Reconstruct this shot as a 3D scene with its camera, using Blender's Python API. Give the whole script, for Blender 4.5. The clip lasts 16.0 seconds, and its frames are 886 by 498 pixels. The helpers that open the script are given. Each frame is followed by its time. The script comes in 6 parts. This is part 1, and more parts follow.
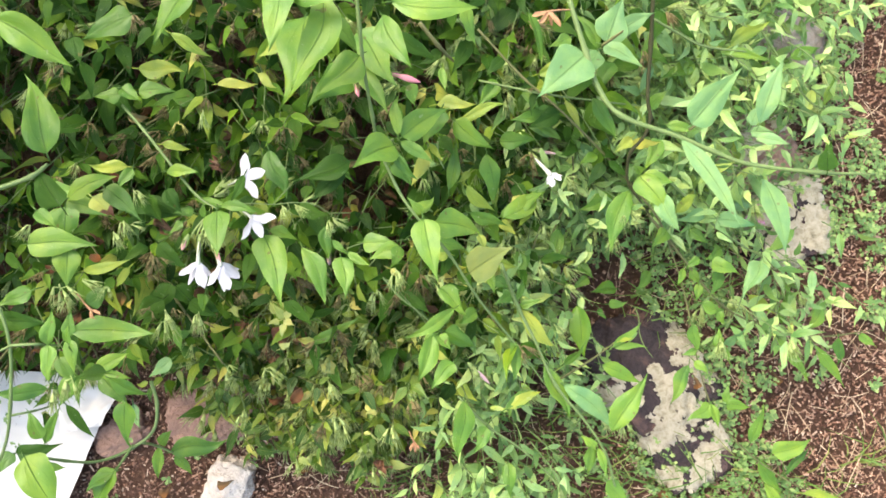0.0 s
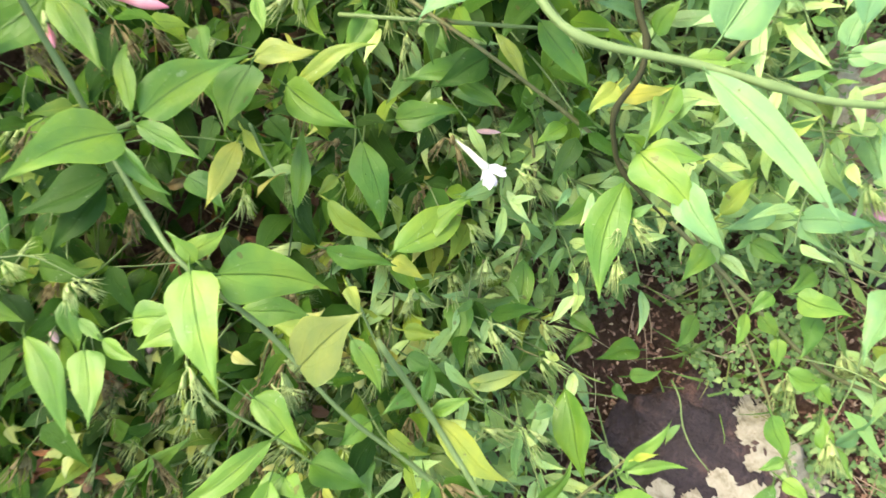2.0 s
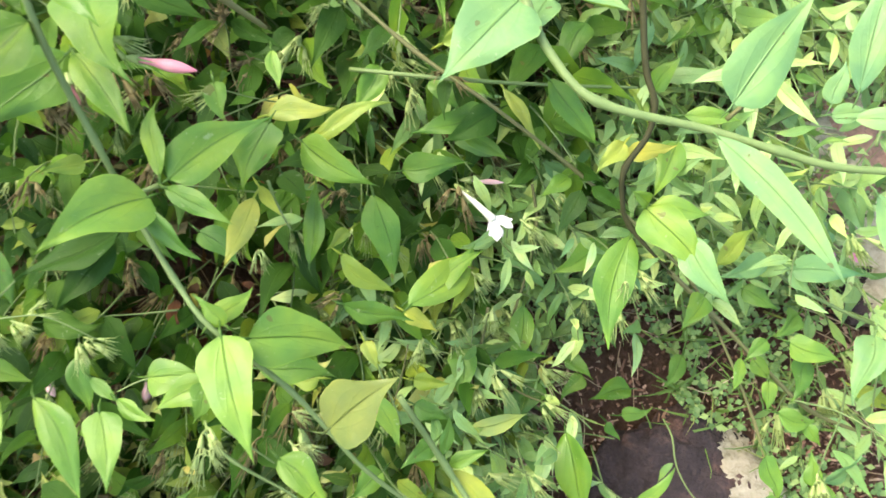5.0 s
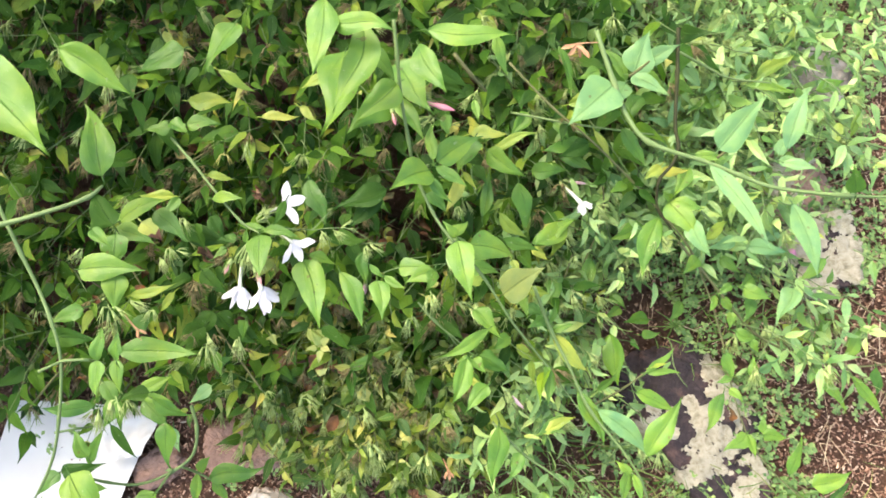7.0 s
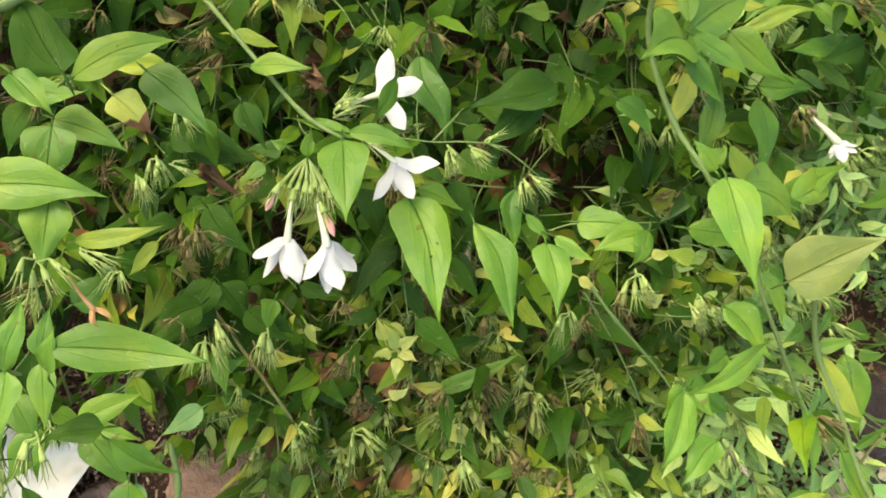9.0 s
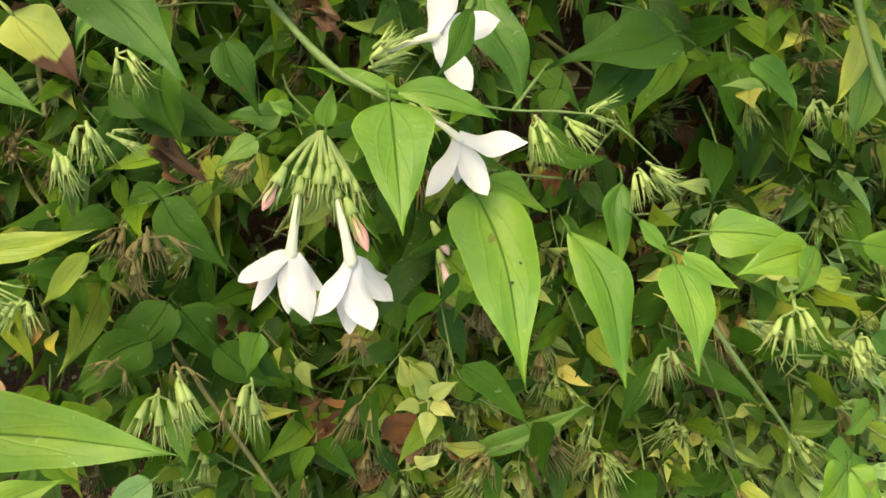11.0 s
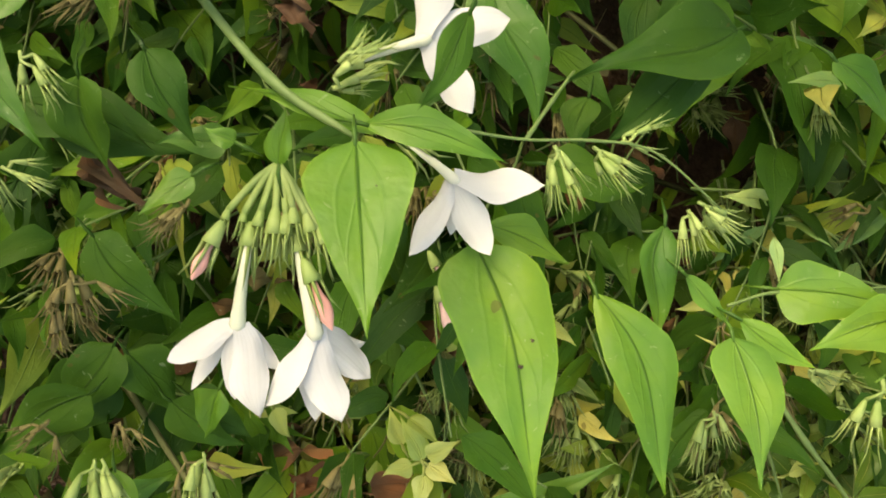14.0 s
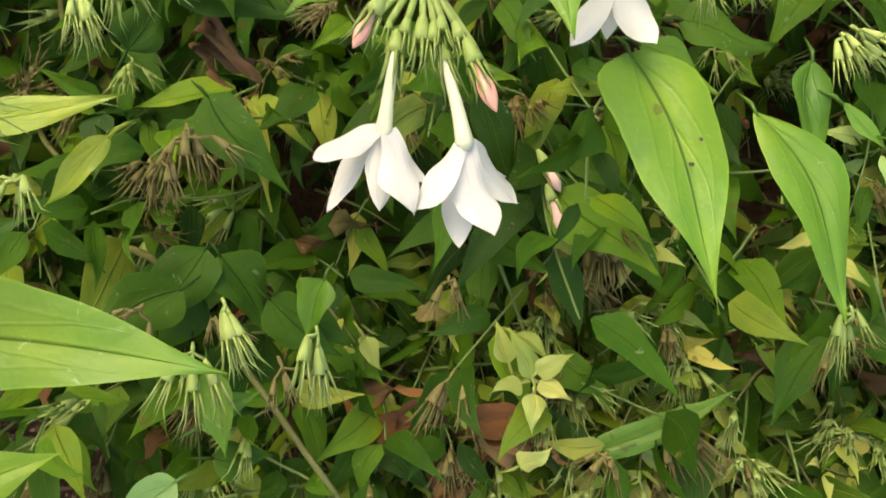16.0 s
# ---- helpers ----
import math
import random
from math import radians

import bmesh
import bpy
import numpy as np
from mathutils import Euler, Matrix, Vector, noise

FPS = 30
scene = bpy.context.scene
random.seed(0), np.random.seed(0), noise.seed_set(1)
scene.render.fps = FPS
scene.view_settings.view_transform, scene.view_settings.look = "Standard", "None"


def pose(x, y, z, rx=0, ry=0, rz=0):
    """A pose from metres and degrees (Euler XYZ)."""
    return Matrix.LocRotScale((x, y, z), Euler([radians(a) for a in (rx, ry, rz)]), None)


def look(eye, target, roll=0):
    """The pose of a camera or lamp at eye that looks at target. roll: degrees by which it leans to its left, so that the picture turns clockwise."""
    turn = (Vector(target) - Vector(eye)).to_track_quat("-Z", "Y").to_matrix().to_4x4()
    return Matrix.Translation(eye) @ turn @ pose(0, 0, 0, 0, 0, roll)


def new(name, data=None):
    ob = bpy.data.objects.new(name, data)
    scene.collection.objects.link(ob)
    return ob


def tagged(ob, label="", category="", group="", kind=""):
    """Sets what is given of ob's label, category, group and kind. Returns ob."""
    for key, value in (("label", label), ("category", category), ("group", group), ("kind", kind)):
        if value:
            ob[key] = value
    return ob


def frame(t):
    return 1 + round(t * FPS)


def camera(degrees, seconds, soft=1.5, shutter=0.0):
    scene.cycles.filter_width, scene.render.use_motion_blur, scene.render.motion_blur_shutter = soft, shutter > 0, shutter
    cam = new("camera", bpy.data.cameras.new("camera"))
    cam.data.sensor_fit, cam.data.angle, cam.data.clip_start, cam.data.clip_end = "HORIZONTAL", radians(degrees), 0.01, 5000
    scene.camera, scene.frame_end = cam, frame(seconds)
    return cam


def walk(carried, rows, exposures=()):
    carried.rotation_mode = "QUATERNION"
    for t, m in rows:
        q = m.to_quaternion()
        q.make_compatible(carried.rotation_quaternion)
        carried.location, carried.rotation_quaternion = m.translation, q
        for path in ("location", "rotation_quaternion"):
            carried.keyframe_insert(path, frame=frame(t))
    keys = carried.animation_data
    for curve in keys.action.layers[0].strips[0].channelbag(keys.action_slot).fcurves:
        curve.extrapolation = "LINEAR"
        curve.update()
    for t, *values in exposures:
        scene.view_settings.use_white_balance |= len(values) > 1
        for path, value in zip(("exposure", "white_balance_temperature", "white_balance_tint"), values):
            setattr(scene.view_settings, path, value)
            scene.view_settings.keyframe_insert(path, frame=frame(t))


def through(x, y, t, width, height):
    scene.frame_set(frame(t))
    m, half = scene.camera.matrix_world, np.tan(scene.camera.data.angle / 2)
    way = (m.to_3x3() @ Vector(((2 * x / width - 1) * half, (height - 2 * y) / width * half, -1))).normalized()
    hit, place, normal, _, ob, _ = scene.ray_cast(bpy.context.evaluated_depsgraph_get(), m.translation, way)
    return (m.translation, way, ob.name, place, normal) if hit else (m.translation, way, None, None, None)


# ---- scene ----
cam = camera(57.81, 16.0, soft=1.7, shutter=0.25)
PATH = [
    (0.0, pose(-0.0324, -0.3011, 1.0288, 23.28, -2.93, -0.92)),
    (0.5, pose(-0.0291, -0.3077, 1.0293, 23.75, -2.66, -1.24)),
    (1.0, pose(0.0400, -0.2568, 0.9116, 24.89, 1.72, -1.27)),
    (1.5, pose(0.0811, -0.2264, 0.8495, 26.24, 4.66, -2.64)),
    (2.0, pose(0.0883, -0.1823, 0.7788, 25.31, 4.96, -2.49)),
    (2.5, pose(0.0864, -0.1413, 0.6955, 25.46, 4.55, -4.48)),
    (3.0, pose(0.0965, -0.1177, 0.6722, 25.32, 5.02, -5.11)),
    (5.5, pose(0.0348, -0.2112, 0.8657, 26.39, 0.48, -3.60)),
    (6.0, pose(0.0132, -0.2689, 0.9611, 26.77, 0.25, -2.19)),
    (6.5, pose(0.0047, -0.3113, 1.0460, 26.80, 0.64, -1.15)),
    (7.0, pose(-0.0353, -0.3333, 1.0304, 27.69, -0.88, -0.11)),
    (7.5, pose(-0.0689, -0.2840, 0.8588, 28.80, -3.18, 1.42)),
    (8.0, pose(-0.1192, -0.2605, 0.8162, 28.22, -6.06, 0.22)),
    (8.5, pose(-0.1410, -0.2417, 0.7951, 27.45, -7.23, 0.10)),
    (9.0, pose(-0.1548, -0.2265, 0.7723, 26.71, -7.67, 0.70)),
    (9.5, pose(-0.1773, -0.2031, 0.7418, 25.27, -9.21, 0.07)),
    (12.0, pose(-0.1850, -0.1607, 0.6553, 26.20, -12.10, -0.39)),
    (12.5, pose(-0.1896, -0.1543, 0.6524, 25.58, -12.08, 0.12)),
    (13.0, pose(-0.1931, -0.1467, 0.6473, 25.46, -11.81, 0.26)),
    (13.5, pose(-0.1820, -0.1321, 0.6467, 25.03, -11.83, 0.28)),
    (14.0, pose(-0.1676, -0.1233, 0.6413, 21.89, -10.54, 0.73)),
    (14.5, pose(-0.1592, -0.1231, 0.6358, 20.98, -10.83, 0.05)),
    (15.0, pose(-0.1774, -0.1450, 0.6212, 22.60, -10.72, -0.08)),
    (15.5, pose(-0.1875, -0.1692, 0.6043, 25.41, -10.63, 0.43)),
    (16.0, pose(-0.1924, -0.1784, 0.5962, 31.51, -10.86, 0.20)),
]
EXPOSURES = [(0.0, 2.23, 7350, 11), (1.5, 2.4, 7350, 11), (3.0, 2.64, 7350, 9), (5.5, 2.43, 7350, 10), (7.0, 2.35, 7300, 11), (7.5, 2.16, 7600, 7), (8.0, 2.06, 7800, 3), (9.0, 1.98, 8950, 0), (12.0, 1.86, 9950, -1), (13.0, 1.74, 9850, -1), (14.0, 1.8, 10050, -1), (14.6, 1.95, 10150, -1), (16.0, 1.94, 9950, 0)]
walk(cam, PATH, EXPOSURES)

# ---- sky and sun: bright, hazy daylight ----
world = bpy.data.worlds.new("sky")
scene.world = world
world.use_nodes = True
wn = world.node_tree
sky = wn.nodes.new("ShaderNodeTexSky")
sky.sky_type, sky.sun_disc = "NISHITA", False
sky.sun_elevation, sky.sun_rotation = radians(57), radians(294)
sky.air_density, sky.dust_density = 1.0, 3.0
wn.links.new(sky.outputs[0], wn.nodes["Background"].inputs[0])
wn.nodes["Background"].inputs[1].default_value = 0.15
sun = new("sun", bpy.data.lights.new("sun", "SUN"))
sun.data.energy, sun.data.angle = 1.4, radians(50)
sun.data.color = (1.0, 0.95, 0.86)
sun.matrix_world = look((-0.50, 0.22, 0.84), (0, 0, 0))

# ---- axes of the sloping bank: along, up the slope, off the ground ----
ORIGIN = Vector((0.0, 0.0, 0.3))
ALONG, UPHILL, OFF = Vector((0.9968, -0.0295, 0.0741)), Vector((0.0, 0.929, 0.370)), Vector((-0.0797, -0.3689, 0.9261))
BANK = Matrix((ALONG, UPHILL, OFF)).transposed()


def bank(x, s, h=0.0):
    return ORIGIN + BANK @ Vector((x, s, h))


def soil(x, y):
    """Height of the ground sheet over a place of the plan: a bank that levels out far off."""
    px, py = 2.5 * math.tanh(x / 2.5), 2.5 * math.tanh(y / 2.5)
    return 0.3 + 0.086 * px + 0.3983 * py


# ---- materials ----
class Net:
    """A short hand for building node materials."""

    def __init__(self, name):
        self.mat = bpy.data.materials.new(name)
        self.mat.use_nodes = True
        self.t = self.mat.node_tree
        self.t.nodes.clear()

    def add(self, kind, props=None, **sockets):
        n = self.t.nodes.new("ShaderNode" + kind)
        for k, v in (props or {}).items():
            setattr(n, k, v)
        for k, v in sockets.items():
            self.put(n.inputs[int(k[1:])] if k[0] == "i" and k[1:].isdigit() else n.inputs[k.replace("_", " ")], v)
        return n

    def put(self, socket, v):
        if hasattr(v, "is_output"):
            self.t.links.new(v, socket)
        else:
            socket.default_value = v

    def math(self, op, a, b=0.0, c=0.0):
        return self.add("Math", {"operation": op}, i0=a, i1=b, i2=c).outputs[0]

    def mix(self, f, a, b, how="MIX"):
        n = self.add("Mix", {"data_type": "RGBA", "blend_type": how})
        self.put(n.inputs[0], f), self.put(n.inputs[6], a), self.put(n.inputs[7], b)
        return n.outputs[2]

    def ramp(self, f, stops):
        n = self.add("ValToRGB", i0=f)
        e = n.color_ramp.elements
        while len(e) < len(stops):
            e.new(0.5)
        for el, (p, c) in zip(e, stops):
            el.position, el.color = p, (*c, 1)
        return n.outputs[0]

    def noise(self, scale, detail=4.0, rough=0.55, where="Object", distort=0.0):
        co = self.add("TexCoord").outputs[where]
        return self.add("TexNoise", Vector=co, Scale=scale, Detail=detail, Roughness=rough, Distortion=distort).outputs[0]

    def bump(self, height, strength=0.4, distance=0.001):
        return self.add("Bump", Strength=strength, Distance=distance, Height=height).outputs[0]

    def surface(self, colour, rough=0.5, normal=None, through=None, share=0.0, spec=0.5, **more):
        p = self.add("BsdfPrincipled", Base_Color=colour, Roughness=rough)
        p.inputs["Specular IOR Level"].default_value = spec
        for k, v in more.items():
            self.put(p.inputs[k.replace("_", " ")], v)
        if normal is not None:
            self.put(p.inputs["Normal"], normal)
        s = p.outputs[0]
        if share:
            tr = self.add("BsdfTranslucent", Color=through)
            s = self.add("MixShader", i0=share, i1=s, i2=tr.outputs[0]).outputs[0]
        self.t.links.new(s, self.add("OutputMaterial").inputs[0])
        return self.mat


def leaf_material(name, stops, rib, brown=0.0, share=0.28, gloss=0.36, spec=0.42, yellow=1.0):
    """Leaf blade: own tone for each leaf, midrib and side veins, yellow-green mottling, pale flecks, specks and, if asked, a withered tip."""
    n = Net(name)
    uv = n.add("SeparateXYZ", i0=n.add("TexCoord").outputs["UV"])
    u, side = uv.outputs[0], n.math("MULTIPLY", n.math("ABSOLUTE", n.math("SUBTRACT", uv.outputs[1], 0.5)), 2.0)
    own = n.math("FRACT", n.math("ADD", n.add("ObjectInfo").outputs["Random"], n.add("NewGeometry").outputs["Random Per Island"]))
    col = n.ramp(own, stops)
    # slow patches of yellower and deeper green, finer cells between the veins
    cloud = n.noise(95.0, 3.0, 0.5, distort=0.3)
    patch = n.noise(46.0, 2.0, 0.5)
    cells = n.add("TexVoronoi", {"feature": "DISTANCE_TO_EDGE"}, Vector=n.add("TexCoord").outputs["Object"], Scale=230.0).outputs[0]
    cells = n.math("MINIMUM", n.math("MULTIPLY", cells, 3.0), 1.0)
    clear = lambda f, a, b: n.math("MINIMUM", n.math("MAXIMUM", n.math("DIVIDE", n.math("SUBTRACT", f, a), b - a), 0.0), 1.0)
    col = n.mix(n.math("MULTIPLY", clear(patch, 0.48, 0.72), yellow), col, n.mix(1.0, col, (1.70, 1.25, 0.80, 1), "MULTIPLY"))
    col = n.mix(clear(patch, 0.46, 0.26), col, n.mix(1.0, col, (0.62, 0.78, 0.85, 1), "MULTIPLY"))
    col = n.mix(n.math("MULTIPLY", clear(cloud, 0.42, 0.75), 0.6), col, n.mix(1.0, col, (1.45, 1.25, 0.95, 1), "MULTIPLY"))
    col = n.mix(n.math("MULTIPLY", n.math("SUBTRACT", 1.0, cells), 0.14), col, n.mix(1.0, col, (0.75, 0.82, 0.75, 1), "MULTIPLY"))
    # a lighter band along the midrib
    col = n.mix(n.math("MULTIPLY", clear(side, 0.45, 0.05), 0.35), col, n.mix(1.0, col, (1.25, 1.15, 0.95, 1), "MULTIPLY"))
    mid = n.math("SUBTRACT", 1.0, n.math("MINIMUM", n.math("DIVIDE", side, 0.05), 1.0))
    g1 = n.math("MULTIPLY", n.math("POWER", n.math("MINIMUM", n.math("DIVIDE", u, 0.45), 1.0), 0.7), 0.56)
    g2 = n.math("MULTIPLY", n.math("SUBTRACT", u, 0.30), 1.5)
    wob = n.math("MULTIPLY", n.math("SUBTRACT", cloud, 0.5), 0.12)
    m1 = n.math("MULTIPLY", n.math("MAXIMUM", n.math("SUBTRACT", 1.0, n.math("DIVIDE", n.math("ABSOLUTE", n.math("SUBTRACT", n.math("ADD", side, wob), g1)), 0.06)), 0.0), n.math("MAXIMUM", n.math("SUBTRACT", 1.0, n.math("MULTIPLY", u, 1.25)), 0.0))
    m2 = n.math("MULTIPLY", n.math("MAXIMUM", n.math("SUBTRACT", 1.0, n.math("DIVIDE", n.math("ABSOLUTE", n.math("SUBTRACT", n.math("ADD", side, wob), g2)), 0.05)), 0.0), n.math("MAXIMUM", n.math("SUBTRACT", 0.9, side), 0.0))
    veins = n.math("MAXIMUM", n.math("MULTIPLY", mid, 0.8), n.math("MULTIPLY", n.math("MAXIMUM", m1, m2), 0.09))
    col = n.mix(veins, col, rib)
    col = n.mix(n.math("MULTIPLY", n.math("GREATER_THAN", side, 0.95), 0.35), col, n.mix(1.0, col, (1.7, 1.5, 1.2, 1), "MULTIPLY"))
    fine = n.noise(420.0, 2.0)
    col = n.mix(n.math("MULTIPLY", n.math("GREATER_THAN", n.noise(150.0, 1.0), 0.745), 0.6), col, (0.10, 0.075, 0.02, 1))
    # scattered pale flecks, as of dried rain
    col = n.mix(n.math("MULTIPLY", clear(n.noise(300.0, 3.0, 0.7, distort=1.0), 0.66, 0.72), 0.25), col, (0.45, 0.50, 0.36, 1))
    if brown:
        edge = n.math("ADD", u, n.math("MULTIPLY", n.math("SUBTRACT", cloud, 0.5), 0.9))
        dry = clear(edge, 1.0 - brown, 1.06 - brown)
        col = n.mix(dry, col, n.mix(n.noise(200.0), (0.060, 0.024, 0.012, 1), (0.150, 0.065, 0.030, 1)))
    h = n.math("ADD", n.math("MULTIPLY", veins, -1.6), n.math("ADD", n.math("MULTIPLY", cloud, 0.9), n.math("ADD", n.math("MULTIPLY", cells, 0.05), n.math("MULTIPLY", fine, 0.15))))
    back = n.mix(1.0, col, (1.12, 1.15, 0.6, 1), "MULTIPLY")
    return n.surface(col, n.math("ADD", gloss, n.math("MULTIPLY", cloud, 0.25)), n.bump(h, 0.5, 0.0020), back, share, spec=spec)


def G(r, g, b):
    return (r, g, b)


LEAF = {
    "g": leaf_material("leaf_green", [(0.00, G(0.050, 0.140, 0.015)), (0.50, G(0.075, 0.184, 0.020)), (1.00, G(0.106, 0.230, 0.026))], (0.035, 0.10, 0.015, 1), yellow=0.6),
    # a deeper copy of the leaf green, with shade put into the colour
    "d": leaf_material("leaf_shaded_green", [(0.00, G(0.020, 0.068, 0.008)), (1.00, G(0.040, 0.108, 0.012))], (0.022, 0.065, 0.010, 1), gloss=0.48, spec=0.2, yellow=0.4),
    "l": leaf_material("leaf_young_green", [(0.00, G(0.080, 0.192, 0.026)), (1.00, G(0.124, 0.250, 0.034))], (0.050, 0.125, 0.016, 1), yellow=0.6),
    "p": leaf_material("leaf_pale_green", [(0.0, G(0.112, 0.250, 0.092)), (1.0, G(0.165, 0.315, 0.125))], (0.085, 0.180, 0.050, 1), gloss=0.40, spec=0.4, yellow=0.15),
    "y": leaf_material("leaf_yellow", [(0.00, G(0.130, 0.225, 0.026)), (0.60, G(0.185, 0.275, 0.036)), (1.00, G(0.270, 0.315, 0.060))], (0.24, 0.32, 0.04, 1), yellow=0.4),
    "o": leaf_material("leaf_olive", [(0.0, G(0.100, 0.148, 0.036)), (1.0, G(0.122, 0.170, 0.046))], (0.06, 0.095, 0.022, 1), yellow=0.15),
    "b": leaf_material("leaf_withering", [(0.0, G(0.300, 0.370, 0.080)), (1.0, G(0.400, 0.430, 0.120))], (0.26, 0.32, 0.08, 1), brown=0.46),
    "x": leaf_material("leaf_withered", [(0.0, G(0.065, 0.032, 0.019)), (0.6, G(0.130, 0.064, 0.034)), (1.0, G(0.220, 0.120, 0.060))], (0.09, 0.04, 0.02, 1), share=0.08, gloss=0.7),
    # mixed leaf tones, the lower ones darkened for the bush's inner shade
    "f": leaf_material("leaf_mixed_shaded", [(0.00, G(0.015, 0.050, 0.007)), (0.45, G(0.026, 0.086, 0.007)), (0.72, G(0.049, 0.132, 0.011)), (0.88, G(0.100, 0.205, 0.018)), (0.96, G(0.190, 0.265, 0.050)), (1.00, G(0.330, 0.350, 0.110))], (0.05, 0.12, 0.018, 1), gloss=0.5, spec=0.22, yellow=0.6),
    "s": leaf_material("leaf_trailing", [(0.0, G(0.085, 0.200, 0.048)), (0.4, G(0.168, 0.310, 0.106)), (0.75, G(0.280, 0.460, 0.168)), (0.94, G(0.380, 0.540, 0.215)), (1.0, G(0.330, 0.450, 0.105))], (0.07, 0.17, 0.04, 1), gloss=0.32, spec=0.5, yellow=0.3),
    "c": leaf_material("leaf_yellowed", [(0.0, G(0.026, 0.074, 0.009)), (0.5, G(0.064, 0.142, 0.015)), (0.84, G(0.180, 0.262, 0.036)), (1.0, G(0.400, 0.420, 0.150))], (0.30, 0.32, 0.10, 1), yellow=0.6),
    "e": leaf_material("leaf_cream", [(0.0, G(0.240, 0.330, 0.080)), (1.0, G(0.430, 0.450, 0.165))], (0.30, 0.34, 0.10, 1), yellow=0.4),
    "dead": leaf_material("leaf_dead", [(0.0, G(0.050, 0.025, 0.015)), (0.45, G(0.085, 0.046, 0.024)), (0.8, G(0.130, 0.082, 0.040)), (1.0, G(0.230, 0.205, 0.085))], (0.10, 0.05, 0.02, 1), share=0.12, gloss=0.7, spec=0.2),
}


def bark(name, a, b, rough=0.55, spec=0.35):
    n = Net(name)
    col = n.mix(n.noise(160.0, 3.0), (*a, 1), (*b, 1))
    return n.surface(col, rough, n.bump(n.noise(600.0, 3.0), 0.4, 0.0006), spec=spec)


STEM = {"g": bark("stem_green", (0.075, 0.135, 0.038), (0.145, 0.205, 0.070)), "n": bark("stem_greenish_brown", (0.085, 0.110, 0.036), (0.14, 0.125, 0.058), 0.6, 0.2), "k": bark("stem_dark", (0.020, 0.023, 0.010), (0.044, 0.046, 0.019), 0.7, 0.12)}


def plain(name, stops, scale, rough=0.6, share=0.0, bump=0.3, dist=0.0006, own=False, spec=0.4):
    n = Net(name)
    f = n.noise(scale, 4.0)
    if own:
        f = n.math("FRACT", n.math("ADD", n.math("ADD", n.add("NewGeometry").outputs["Random Per Island"], n.add("ObjectInfo").outputs["Random"]), n.math("MULTIPLY", n.math("SUBTRACT", f, 0.5), 0.25)))
    col = n.ramp(f, stops)
    return n.surface(col, rough, n.bump(n.noise(scale * 5, 4.0), bump, dist), n.mix(1.0, col, (1.1, 1.05, 0.9, 1), "MULTIPLY"), share, spec=spec)


CALYX = {
    "p": plain("calyx_green", [(0.2, G(0.21, 0.32, 0.085)), (0.8, G(0.40, 0.48, 0.19))], 120.0, 0.55, 0.25),
    "y": plain("calyx_yellow", [(0.2, G(0.30, 0.30, 0.070)), (0.8, G(0.42, 0.38, 0.120))], 120.0, 0.6, 0.2),
    "t": plain("calyx_tan", [(0.2, G(0.130, 0.100, 0.042)), (0.6, G(0.195, 0.165, 0.066)), (0.9, G(0.105, 0.062, 0.034))], 120.0, 0.7, 0.15),
}
n = Net("petal_white")
uvs_ = n.add("SeparateXYZ", i0=n.add("TexCoord").outputs["UV"])
rib_ = n.math("POWER", n.math("ABSOLUTE", n.math("SINE", n.math("MULTIPLY", uvs_.outputs[1], 22.0))), 6.0)
pc = n.mix(n.math("ADD", n.math("MULTIPLY", n.noise(90.0, 2.0), 0.5), n.math("MULTIPLY", rib_, 0.03)), (0.66, 0.66, 0.71, 1), (0.55, 0.52, 0.57, 1))
PETAL = n.surface(pc, 0.5, n.bump(n.math("ADD", n.math("MULTIPLY", rib_, 0.12), n.math("ADD", n.noise(120.0, 3.0), n.math("MULTIPLY", n.noise(300.0), 0.5))), 0.35, 0.0007), (0.74, 0.74, 0.72, 1), 0.34, spec=0.25)
TUBE = plain("corolla_tube_white", [(0.2, G(0.56, 0.59, 0.44)), (0.8, G(0.67, 0.66, 0.61))], 60.0, 0.5, 0.15)
BUD = {"r": plain("bud_rose", [(0.25, G(0.62, 0.14, 0.20)), (0.75, G(0.72, 0.36, 0.38))], 70.0, 0.45, 0.1), "s": plain("bud_salmon", [(0.25, G(0.66, 0.24, 0.22)), (0.75, G(0.74, 0.48, 0.42))], 70.0, 0.45, 0.1), "p": plain("bud_pale_pink", [(0.25, G(0.66, 0.36, 0.37)), (0.75, G(0.72, 0.52, 0.52))], 70.0, 0.45, 0.1)}
DRIED = plain("petal_dried", [(0.2, G(0.28, 0.13, 0.06)), (0.8, G(0.48, 0.28, 0.15))], 110.0, 0.75, 0.15)
CHIP = plain("bark_chip", [(0.0, G(0.085, 0.042, 0.029)), (0.35, G(0.190, 0.103, 0.071)), (0.68, G(0.310, 0.185, 0.130)), (0.92, G(0.410, 0.280, 0.205)), (1.0, G(0.520, 0.420, 0.320))], 90.0, 0.85, 0.0, 0.7, 0.0012, own=True, spec=0.2)
STRAW = plain("dry_straw", [(0.0, G(0.30, 0.20, 0.125)), (0.5, G(0.42, 0.31, 0.20)), (1.0, G(0.55, 0.45, 0.31))], 60.0, 0.8, 0.1, own=True)
GRASS = plain("grass_blade", [(0.0, G(0.075, 0.155, 0.030)), (0.7, G(0.135, 0.240, 0.045)), (1.0, G(0.26, 0.28, 0.080))], 60.0, 0.5, 0.3, own=True)
COVER = plain("ground_cover_leaf", [(0.0, G(0.095, 0.185, 0.060)), (0.7, G(0.185, 0.310, 0.090)), (1.0, G(0.290, 0.390, 0.125))], 90.0, 0.5, 0.25, own=True)
# soil kept very dark: its colour holds the deep shade between chips
n = Net("mulch_soil_shaded")
